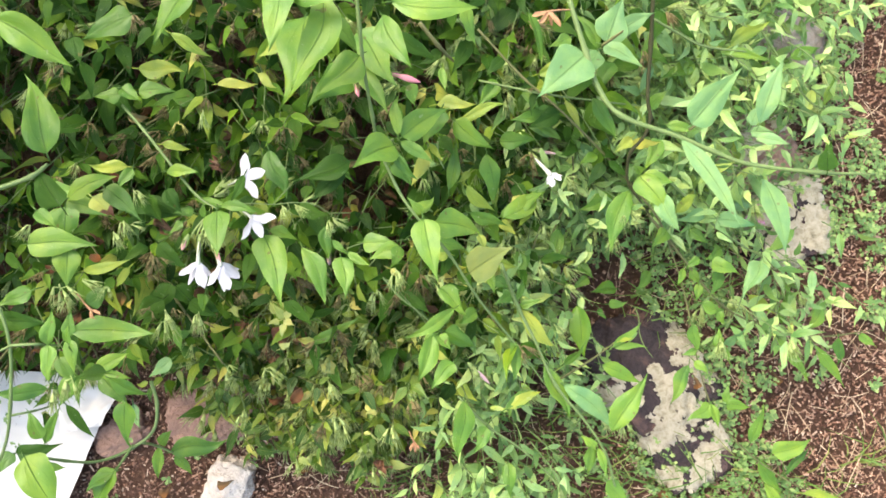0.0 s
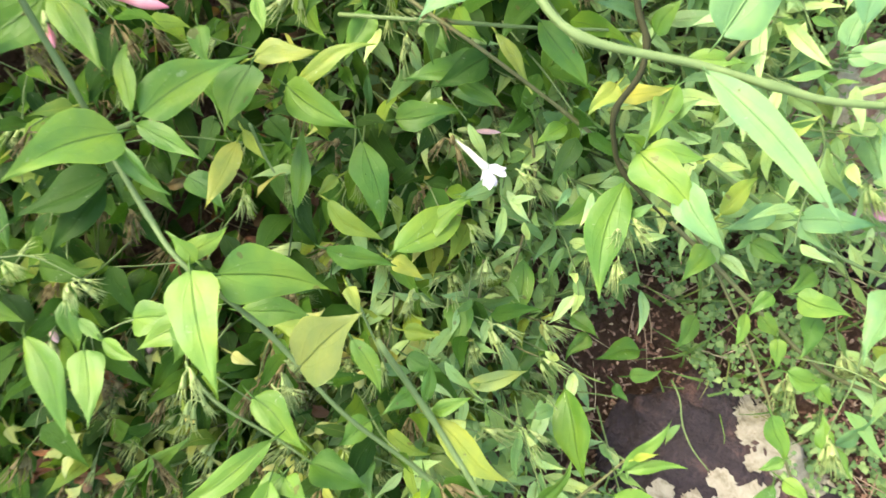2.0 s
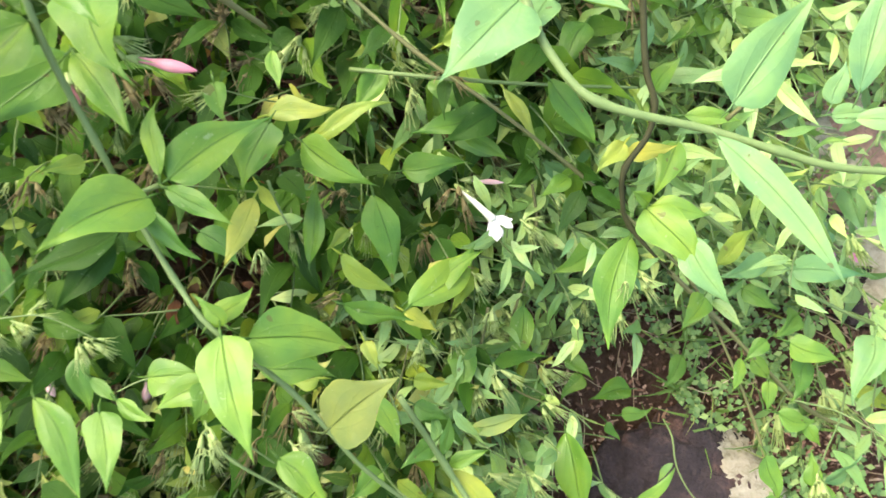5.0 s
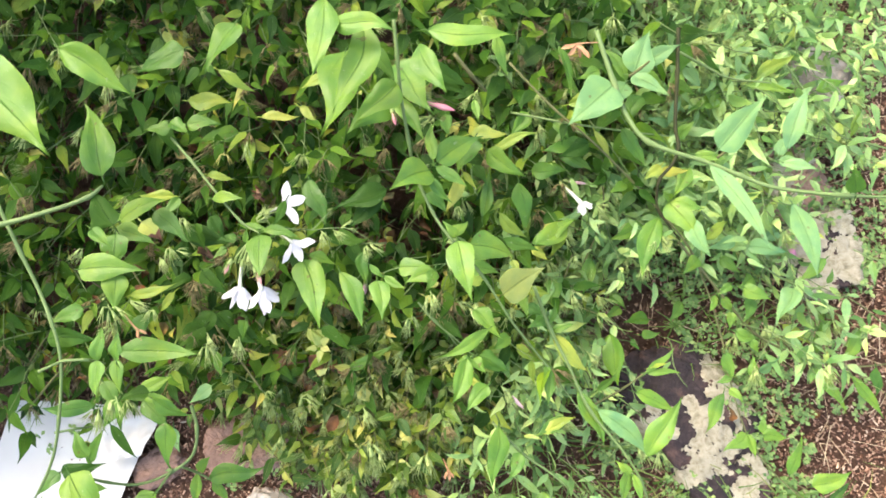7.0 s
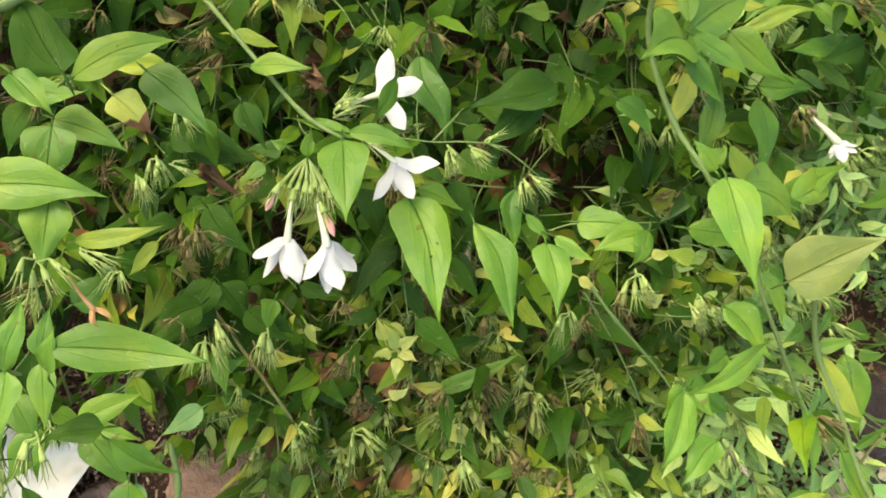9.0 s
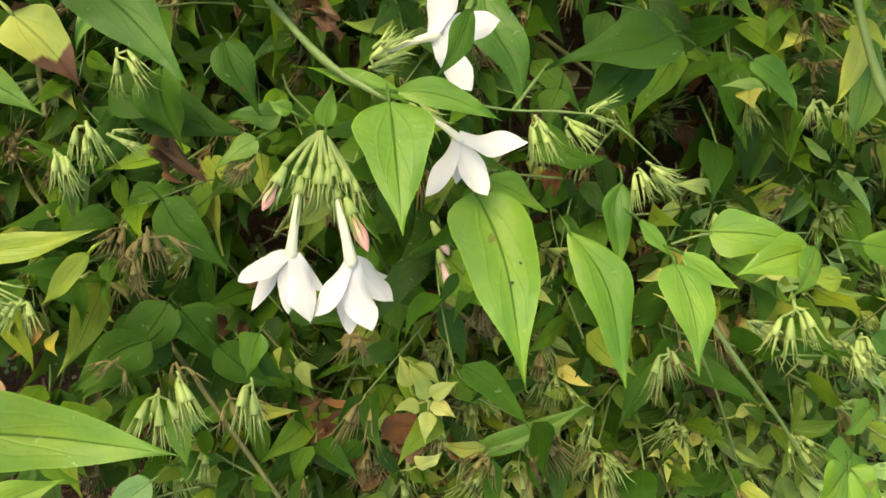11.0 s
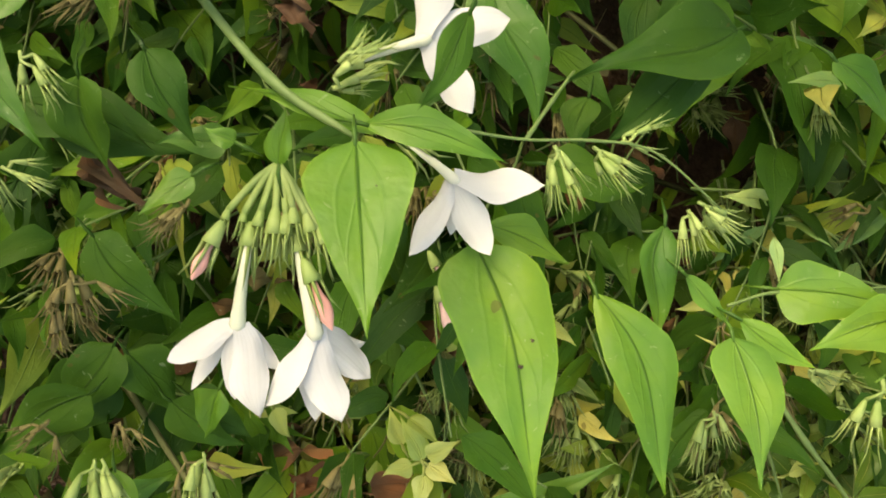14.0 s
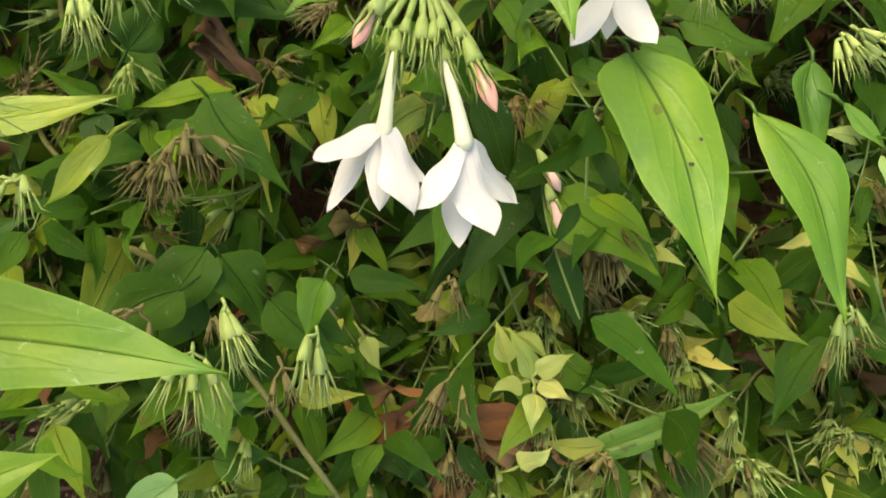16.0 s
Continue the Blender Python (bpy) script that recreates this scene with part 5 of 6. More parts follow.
leaf("y", (0.1545, -0.0661, 0.1428), (0.1652, -0.0627, 0.1494), 0.0034)
leaf("g", (0.1508, -0.0709, 0.1390), (0.1773, -0.0710, 0.1417), 0.0057)
leaf("l", (0.1112, -0.0850, 0.1355), (0.1283, -0.0664, 0.1396), 0.0091)
leaf("g", (0.1372, 0.1290, 0.0856), (0.1406, 0.1059, 0.0924), 0.0124)
leaf("l", (0.1340, -0.0046, 0.0567), (0.1481, -0.0178, 0.0588), 0.0111)
leaf("l", (0.1424, -0.0145, 0.0549), (0.1289, -0.0289, 0.0570), 0.0098)
leaf("g", (0.1080, -0.0267, 0.0690), (0.0919, -0.0432, 0.0740), 0.0146)
leaf("p", (0.2558, 0.0877, 0.0661), (0.2759, 0.0776, 0.0613), 0.0155)
leaf("l", (0.2402, 0.0770, 0.0676), (0.2578, 0.0629, 0.0704), 0.0137)
leaf("p", (0.2662, 0.1109, 0.0763), (0.2513, 0.1271, 0.0866), 0.0139)
leaf("l", (0.1823, 0.1242, 0.1295), (0.1961, 0.1379, 0.1382), 0.0137)
leaf("y", (0.1732, 0.1281, 0.1209), (0.1785, 0.1068, 0.1267), 0.0097)
leaf("l", (0.2112, 0.0924, 0.0929), (0.2290, 0.0805, 0.0933), 0.0118)
leaf("l", (0.2230, 0.0260, 0.0969), (0.2403, 0.0136, 0.0965), 0.0127)
leaf("l", (0.2549, 0.0102, 0.0812), (0.2362, 0.0003, 0.0923), 0.0118)
leaf("p", (0.2855, 0.0559, 0.0598), (0.2645, 0.0419, 0.0689), 0.0143)
leaf("l", (0.2029, -0.0099, 0.0366), (0.1885, -0.0277, 0.0402), 0.0133)
leaf("l", (-0.0169, 0.0070, 0.2032), (-0.0395, -0.0025, 0.2031), 0.0134, bow=-0.05, fold=0.14, curl=0.2, lop=0.1)
leaf("l", (-0.0445, 0.0106, 0.1955), (-0.0164, 0.0083, 0.2002), 0.0148, bow=0.04, fold=0.14, curl=0.3, lop=-0.08)
leaf("l", (-0.0990, -0.0714, 0.1129), (-0.0557, -0.0485, 0.1255), 0.0095, bow=-0.03, fold=0.25, curl=0.2)
leaf("g", (-0.0549, 0.0031, 0.2006), (-0.0380, -0.0063, 0.2043), 0.0071, bow=-0.06, fold=0.2, curl=0.2)
leaf("g", (-0.2650, -0.0376, 0.1643), (-0.2432, -0.0236, 0.1678), 0.0138)
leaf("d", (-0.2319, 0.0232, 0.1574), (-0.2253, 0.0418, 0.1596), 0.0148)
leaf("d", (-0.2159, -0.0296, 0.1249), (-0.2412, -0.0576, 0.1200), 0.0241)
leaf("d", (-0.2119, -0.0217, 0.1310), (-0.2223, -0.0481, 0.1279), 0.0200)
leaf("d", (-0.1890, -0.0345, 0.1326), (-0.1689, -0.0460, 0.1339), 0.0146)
leaf("y", (-0.2219, -0.0088, 0.1894), (-0.2347, -0.0240, 0.1848), 0.0069)
leaf("y", (-0.2552, -0.0114, 0.1940), (-0.2169, -0.0024, 0.1984), 0.0084, bow=-0.04, fold=0.12, curl=0.3)
leaf("l", (-0.2263, 0.0251, 0.3139), (-0.2131, 0.0136, 0.3132), 0.0093)
leaf("g", (-0.2778, 0.0471, 0.2036), (-0.2506, 0.0510, 0.2049), 0.0130)
leaf("d", (-0.2166, 0.0288, 0.3045), (-0.2331, 0.0537, 0.3062), 0.0170)
leaf("l", (-0.2640, 0.0052, 0.2002), (-0.2658, -0.0246, 0.1974), 0.0205, bow=0.0, fold=0.12, curl=0.3)
leaf("l", (-0.2917, 0.0083, 0.2045), (-0.2397, 0.0072, 0.2012), 0.0228, bow=0.05, fold=0.12, curl=0.3)
leaf("g", (-0.2673, 0.0364, 0.1979), (-0.2683, 0.0074, 0.1952), 0.0255, bow=0.0, fold=0.12, curl=0.3)
leaf("l", (-0.2719, 0.0415, 0.1882), (-0.2384, 0.0290, 0.1866), 0.0161, bow=0.06, fold=0.12, curl=0.3)
leaf("g", (-0.2271, 0.0359, 0.2746), (-0.1932, 0.0501, 0.2771), 0.0132, bow=0.08, fold=0.12, curl=0.3)
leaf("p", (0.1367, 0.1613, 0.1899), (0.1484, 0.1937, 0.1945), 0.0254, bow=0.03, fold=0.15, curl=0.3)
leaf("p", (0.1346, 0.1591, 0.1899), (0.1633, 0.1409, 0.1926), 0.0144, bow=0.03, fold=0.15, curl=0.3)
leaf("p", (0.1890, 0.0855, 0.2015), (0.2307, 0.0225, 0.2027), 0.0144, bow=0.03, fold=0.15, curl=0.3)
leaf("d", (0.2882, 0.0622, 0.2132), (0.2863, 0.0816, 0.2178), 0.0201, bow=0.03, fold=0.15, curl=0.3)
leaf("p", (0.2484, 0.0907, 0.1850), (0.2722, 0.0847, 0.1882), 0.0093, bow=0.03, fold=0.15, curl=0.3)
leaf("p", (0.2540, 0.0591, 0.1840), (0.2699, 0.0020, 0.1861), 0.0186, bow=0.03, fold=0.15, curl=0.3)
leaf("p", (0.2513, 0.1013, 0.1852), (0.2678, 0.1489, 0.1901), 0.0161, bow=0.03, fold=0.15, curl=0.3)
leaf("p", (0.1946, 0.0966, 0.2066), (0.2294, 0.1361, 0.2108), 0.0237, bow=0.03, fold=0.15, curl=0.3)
leaf("d", (-0.2267, 0.0445, 0.1662), (-0.1855, 0.0334, 0.1639), 0.0179, bow=-0.04, fold=0.1, curl=0.3)
leaf("l", (-0.2498, -0.0575, 0.2247), (-0.2474, -0.0380, 0.2266), 0.0102, bow=0.02, fold=0.14, curl=0.3)
leaf("l", (-0.2494, -0.0600, 0.2245), (-0.2465, -0.0856, 0.2222), 0.0114, bow=0.02, fold=0.14, curl=0.3)
leaf("g", (-0.2550, -0.0882, 0.1715), (-0.2270, -0.0744, 0.1737), 0.0128, bow=0.02, fold=0.14, curl=0.3)
leaf("g", (-0.2542, -0.0896, 0.1714), (-0.2252, -0.0947, 0.1719), 0.0084, bow=0.02, fold=0.14, curl=0.3)
leaf("g", (-0.2555, -0.0942, 0.1608), (-0.2320, -0.1199, 0.1593), 0.0157, bow=0.02, fold=0.14, curl=0.3)
leaf("p", (-0.2136, -0.0851, 0.1229), (-0.2335, -0.1004, 0.1209), 0.0118, bow=0.02, fold=0.14, curl=0.3)
leaf("g", (-0.2690, -0.0935, 0.1805), (-0.2796, -0.1157, 0.1781), 0.0144, bow=0.02, fold=0.14, curl=0.3)
leaf("g", (-0.2895, -0.0798, 0.1610), (-0.2752, -0.1043, 0.1592), 0.0137, bow=0.02, fold=0.14, curl=0.3)
# spent flower heads
calyces("p", (-0.2593, 0.1466, 0.2375), (-0.2574, 0.1394, 0.2377), 0.0153, 4)
calyces("t", (-0.2010, 0.1680, 0.2426), (-0.1989, 0.1600, 0.2428), 0.0150, 4)
calyces("t", (-0.0731, 0.1308, 0.2459), (-0.0831, 0.1272, 0.2463), 0.0166, 4)
calyces("t", (-0.0602, 0.1170, 0.2356), (-0.0591, 0.1098, 0.2353), 0.0150, 4)
calyces("t", (-0.0449, 0.1212, 0.2352), (-0.0429, 0.1149, 0.2347), 0.0127, 4)
calyces("p", (-0.0315, 0.1350, 0.2435), (-0.0262, 0.1307, 0.2428), 0.0147, 4)
calyces("p", (-0.1666, 0.1101, 0.1924), (-0.1656, 0.1033, 0.1926), 0.0147, 3)
calyces("y", (-0.1843, 0.1016, 0.1937), (-0.1842, 0.0948, 0.1939), 0.0131, 2)
calyces("t", (-0.2109, 0.0876, 0.1857), (-0.2093, 0.0827, 0.1858), 0.0108, 4)
calyces("p", (-0.2203, 0.0504, 0.1880), (-0.2193, 0.0455, 0.1881), 0.0124, 3)
calyces("p", (-0.2303, 0.0181, 0.1989), (-0.2301, 0.0128, 0.1976), 0.0139, 4)
calyces("p", (-0.2699, 0.0204, 0.2416), (-0.2719, 0.0151, 0.2416), 0.0130, 3)
calyces("p", (-0.2452, -0.0202, 0.2489), (-0.2426, -0.0272, 0.2486), 0.0169, 4)
calyces("p", (-0.2347, -0.0167, 0.2373), (-0.2276, -0.0193, 0.2366), 0.0153, 4)
calyces("p", (-0.1958, -0.0401, 0.1861), (-0.1929, -0.0450, 0.1861), 0.0145, 4)
calyces("p", (-0.1774, -0.0428, 0.1648), (-0.1755, -0.0491, 0.1647), 0.0150, 4)
calyces("p", (-0.2668, -0.0956, 0.2126), (-0.2659, -0.1041, 0.2127), 0.0161, 4)
calyces("p", (-0.2550, -0.0870, 0.2113), (-0.2513, -0.0946, 0.2111), 0.0161, 4)
calyces("p", (-0.0200, -0.0079, 0.2003), (-0.0189, -0.0154, 0.2002), 0.0158, 4)
calyces("t", (-0.0604, -0.0969, 0.1053), (-0.0583, -0.1044, 0.1052), 0.0185, 4)
calyces("t", (-0.0412, -0.1014, 0.1041), (-0.0455, -0.1090, 0.1046), 0.0185, 4)
calyces("p", (-0.0828, -0.1023, 0.1179), (-0.0806, -0.1096, 0.1178), 0.0164, 5)
calyces("p", (-0.0780, -0.1304, 0.1181), (-0.0755, -0.1378, 0.1181), 0.0191, 5)
calyces("p", (-0.1388, -0.0925, 0.1082), (-0.1365, -0.0988, 0.1091), 0.0166, 4)
calyces("p", (-0.1595, -0.0849, 0.1032), (-0.1625, -0.0889, 0.1045), 0.0148, 4)
calyces("p", (0.0130, -0.0160, 0.1832), (0.0140, -0.0229, 0.1835), 0.0145, 4)
calyces("p", (0.0363, -0.0831, 0.1630), (0.0373, -0.0890, 0.1634), 0.0149, 4)
calyces("p", (0.0964, 0.0277, 0.1268), (0.0962, 0.0224, 0.1273), 0.0128, 4)
calyces("p", (0.1132, 0.0675, 0.1317), (0.1172, 0.0650, 0.1322), 0.0118, 3)
calyces("p", (0.0088, -0.0204, 0.1845), (0.0127, -0.0252, 0.1840), 0.0120, 3)
calyces("t", (0.0788, 0.1798, 0.1815), (0.0866, 0.1770, 0.1820), 0.0153, 4)
calyces("p", (-0.1485, 0.0424, 0.2199), (-0.1431, 0.0443, 0.2192), 0.0095, 4)
calyces("p", (-0.1478, 0.0477, 0.2192), (-0.1440, 0.0524, 0.2186), 0.0089, 3)
calyces("p", (-0.1023, 0.0370, 0.2094), (-0.0991, 0.0314, 0.2091), 0.0118, 4)
calyces("p", (-0.0934, 0.0378, 0.2073), (-0.0889, 0.0350, 0.2067), 0.0106, 4)
calyces("p", (-0.0692, 0.0267, 0.2013), (-0.0662, 0.0213, 0.2012), 0.0107, 4)
calyces("p", (-0.0669, 0.0287, 0.2010), (-0.0587, 0.0253, 0.2002), 0.0114, 4)
calyces("p", (-0.0872, 0.0396, 0.2064), (-0.0814, 0.0397, 0.2056), 0.0079, 3)
calyces("t", (-0.1773, 0.0197, 0.2030), (-0.1790, 0.0156, 0.2031), 0.0102, 5)
calyces("p", (-0.2228, 0.0262, 0.1998), (-0.2209, 0.0215, 0.1985), 0.0122, 4)
calyces("p", (-0.2175, 0.0235, 0.1985), (-0.2139, 0.0218, 0.1974), 0.0086, 3)
calyces("t", (-0.2115, 0.0013, 0.1709), (-0.2101, -0.0037, 0.1709), 0.0136, 6)
calyces("t", (-0.2153, -0.0057, 0.1712), (-0.2173, -0.0110, 0.1714), 0.0112, 4)
calyces("p", (-0.2069, -0.0485, 0.1559), (-0.2060, -0.0560, 0.1559), 0.0153, 4)
calyces("t", (-0.1882, -0.0497, 0.1391), (-0.1848, -0.0561, 0.1383), 0.0118, 4)
calyces("p", (-0.2319, -0.0224, 0.2057), (-0.2318, -0.0261, 0.2062), 0.0109, 4)
calyces("t", (-0.1458, -0.0264, 0.1527), (-0.1462, -0.0304, 0.1526), 0.0111, 4)
calyces("t", (-0.1096, -0.0189, 0.1189), (-0.1060, -0.0244, 0.1188), 0.0143, 5)
calyces("t", (-0.1215, -0.0562, 0.1069), (-0.1172, -0.0623, 0.1073), 0.0167, 6)
calyces("t", (-0.1015, -0.0161, 0.1186), (-0.1002, -0.0218, 0.1188), 0.0114, 4)
calyces("p", (-0.0386, -0.0255, 0.1541), (-0.0368, -0.0327, 0.1541), 0.0147, 5)
calyces("p", (-0.0018, -0.0139, 0.1376), (0.0043, -0.0167, 0.1364), 0.0119, 4)
calyces("t", (-0.2207, -0.0398, 0.1518), (-0.2230, -0.0438, 0.1521), 0.0104, 4)
calyces("t", (-0.2045, -0.0409, 0.1446), (-0.2034, -0.0449, 0.1443), 0.0088, 4)
calyces("t", (-0.1258, -0.0680, 0.0964), (-0.1235, -0.0715, 0.0967), 0.0122, 4)
calyces("p", (0.0878, 0.0453, 0.1207), (0.0906, 0.0399, 0.1211), 0.0129, 4)
calyces("p", (0.0628, 0.0154, 0.1396), (0.0637, 0.0109, 0.1400), 0.0113, 5)
calyces("p", (0.0527, 0.0579, 0.1446), (0.0538, 0.0557, 0.1443), 0.0087, 3)
calyces("p", (-0.0012, 0.0602, 0.1761), (-0.0010, 0.0554, 0.1760), 0.0110, 4)
calyces("t", (0.0214, 0.0822, 0.1616), (0.0225, 0.0784, 0.1609), 0.0087, 3)
calyces("p", (0.1345, 0.0808, 0.1128), (0.1365, 0.0787, 0.1130), 0.0099, 3)
# flowers and buds
flower("white", (-0.1648, 0.0097, 0.2014), (-0.1655, -0.0059, 0.2021), [((-0.1755, -0.0216, 0.1936), 0.0049), ((-0.1648, -0.0219, 0.2009), 0.0060), ((-0.1562, -0.0151, 0.1994), 0.0047), ((-0.1784, -0.0138, 0.2057), 0.0068), ((-0.1583, -0.0237, 0.2085), 0.0082)])
flower("white", (-0.1539, 0.0094, 0.2003), (-0.1491, -0.0066, 0.2016), [((-0.1481, -0.0265, 0.1940), 0.0077), ((-0.1383, -0.0091, 0.1888), 0.0055), ((-0.1580, -0.0222, 0.2051), 0.0064), ((-0.1368, -0.0165, 0.1945), 0.0091), ((-0.1420, -0.0250, 0.2016), 0.0089)])
flower("white", (-0.1316, 0.0339, 0.2095), (-0.1233, 0.0279, 0.2130), [((-0.1223, 0.0167, 0.2062), 0.0046), ((-0.1310, 0.0115, 0.2119), 0.0059), ((-0.1147, 0.0130, 0.2140), 0.0072), ((-0.1048, 0.0281, 0.2150), 0.0078)])
flower("white", (-0.1423, 0.0529, 0.2040), (-0.1310, 0.0567, 0.2085), [((-0.1290, 0.0751, 0.2117), 0.0085), ((-0.1139, 0.0619, 0.2112), 0.0085), ((-0.1200, 0.0423, 0.2083), 0.0078)])
flower("white", (0.0874, 0.0831, 0.1307), (0.0999, 0.0687, 0.1367), [((0.1095, 0.0673, 0.1381), 0.0038), ((0.1092, 0.0634, 0.1383), 0.0044), ((0.1013, 0.0573, 0.1411), 0.0055), ((0.0982, 0.0604, 0.1332), 0.0040), ((0.1040, 0.0595, 0.1348), 0.0045)])
flower("dried", (0.1058, 0.1815, 0.2028), (0.0910, 0.1784, 0.2088), [((0.0838, 0.1696, 0.2095), 0.0034), ((0.0999, 0.1672, 0.2087), 0.0043), ((0.0791, 0.1757, 0.2074), 0.0037), ((0.0942, 0.1692, 0.2039), 0.0033)])
flower("dried", (-0.2335, -0.0295, 0.2425), (-0.2251, -0.0383, 0.2435), [((-0.2239, -0.0436, 0.2463), 0.0018), ((-0.2188, -0.0411, 0.2428), 0.0021), ((-0.2253, -0.0453, 0.2365), 0.0030)])
flower("dried", (-0.0147, -0.1490, 0.1030), (-0.0113, -0.1563, 0.1029), [((-0.0147, -0.1635, 0.1034), 0.0024), ((-0.0074, -0.1626, 0.1027), 0.0022), ((-0.0104, -0.1659, 0.0980), 0.0032)])
bud("s", (-0.1693, 0.0108, 0.2180), (-0.1722, 0.0037, 0.2183), 0.0029)
bud("s", (-0.1496, 0.0049, 0.2148), (-0.1450, -0.0043, 0.2150), 0.0035)
bud("p", (-0.1173, -0.0011, 0.1403), (-0.1127, -0.0123, 0.1403), 0.0041)
bud("p", (-0.1196, 0.0091, 0.1403), (-0.1150, 0.0017, 0.1401), 0.0037)
bud("p", (0.0912, 0.0902, 0.1207), (0.1074, 0.0881, 0.1173), 0.0028)
bud("r", (-0.0198, 0.1250, 0.2425), (0.0005, 0.1191, 0.2415), 0.0046)
bud("r", (-0.0441, 0.1174, 0.2450), (-0.0419, 0.1082, 0.2446), 0.0031)
bud("p", (0.0365, -0.0841, 0.1630), (0.0512, -0.0991, 0.1523), 0.0035)
bud("p", (-0.0845, 0.0035, 0.1067), (-0.0859, -0.0079, 0.1071), 0.0050)
calyx((-0.1602, 0.0292, 0.1990), (-0.1694, 0.0192, 0.2003), (-0.1712, 0.0113, 0.2015))
calyx((-0.1602, 0.0292, 0.1990), (-0.1661, 0.0188, 0.2006), (-0.1669, 0.0111, 0.2020))
calyx((-0.1602, 0.0292, 0.1990), (-0.1625, 0.0195, 0.2011), (-0.1642, 0.0083, 0.2021))
calyx((-0.1602, 0.0292, 0.1990), (-0.1596, 0.0200, 0.2014), (-0.1594, 0.0040, 0.2023))
calyx((-0.1602, 0.0292, 0.1990), (-0.1560, 0.0206, 0.2019), (-0.1544, 0.0095, 0.2032))
calyx((-0.1602, 0.0292, 0.1990), (-0.1533, 0.0194, 0.2021), (-0.1490, 0.0076, 0.2037))
calyx((-0.1602, 0.0292, 0.1990), (-0.1506, 0.0168, 0.2022), (-0.1466, 0.0050, 0.2037))
calyx((-0.1602, 0.0292, 0.1990), (-0.1572, 0.0191, 0.2016), (-0.1571, 0.0058, 0.2026))
leaf_spot((0.1622, 0.0200, 0.1297), 0.0010)
leaf_spot((-0.1385, 0.0231, 0.2364), 0.0006)
leaf_spot((-0.1061, -0.0094, 0.2113), 0.0006)
leaf_spot((-0.1039, -0.0039, 0.2105), 0.0005)


# ---- the mass of foliage behind ----
def in_bush(x, s):
    right = 0.02 + 0.55 * (s + 0.05) if s > -0.05 else 0.02 + 0.1 * (s + 0.05)
    right = min(right, 0.17)
    low = -0.078 if x < -0.19 else -0.140 if x < -0.13 or x > -0.035 else -0.162
    return x < right and s > low + 0.02 * noise.noise(Vector((x * 14, 3, 1)))


BLOSSOMS = [Vector(p) for p in ((0.095, 0.083, 0.140), (-0.167, -0.010, 0.208), (-0.150, -0.014, 0.211), (-0.122, 0.023, 0.217), (-0.128, 0.058, 0.214), (0.098, 0.061, 0.155))]


def sprig(leaves, twigs, heads, p, d, rng, nodes, size, droop, slim=1.0):
    """A side shoot with paired leaves, hanging tips and, at times, a spent flower head."""
    d = d.normalized()
    pts = [p]
    side = d.orthogonal().normalized()
    for k in range(nodes):
        step = size * rng.uniform(0.45, 0.75)
        d = (d + Vector((rng.gauss(0, 0.15), rng.gauss(0, 0.15) - 0.08, rng.gauss(0, 0.12)))).normalized()
        p = p + d * step
        pts.append(p)
        side = side - d * side.dot(d)
        side.normalize()
        side = Matrix.Rotation(1.57 + rng.gauss(0, 0.3), 3, d) @ side
        for e in (side, -side):
            if rng.random() < 0.12:
                continue
            L = size * rng.uniform(0.65, 1.15) * (1 - 0.09 * k)
            v = (e + d * 0.35 + Vector((0.05, -droop, -0.15))).normalized()
            if v.z < -0.75:
                continue
            face = (Vector((rng.gauss(0, 0.5), rng.gauss(-0.1, 0.45), 1.0))).normalized()
            a = p + e * size * 0.08
            b = a + v * L
            if any((q.xy - f.xy).length < 0.024 and q.z > f.z - 0.008 for f in BLOSSOMS for q in (a, (a + b) / 2, b)):
                continue
            if 0.13 < b.x < 0.28 and -0.2 < b.y < 0.03 and rng.random() < 0.6:
                continue
            if min(a.z, b.z) < 0.004:
                continue
            blade(leaves, BANK @ (a - ORG), BANK @ (b - ORG), L * rng.uniform(0.30, 0.46) * slim, BANK @ face, rng, rng.uniform(0.05, 0.45), rng.uniform(0.1, 0.7), 0.09, OVATE if slim > 0.9 else LANCE, 9, 5, rng.gauss(0, 0.3))
    line = smooth_line([BANK @ (q - ORG) for q in pts], 3)
    tube(twigs, line, [0.00062 * (1 - 0.5 * i / len(line)) for i in range(len(line))], 5)
    if rng.random() < 0.62:
        e = p + (d + Vector((0, -0.7, 0.1))).normalized() * 0.008
        cluster(heads, BANK @ (p - ORG), BANK @ (e - ORG), rng.uniform(0.013, 0.019), rng.randint(3, 5), rng)


ORG = BANK.transposed() @ (FOOT - ORIGIN)


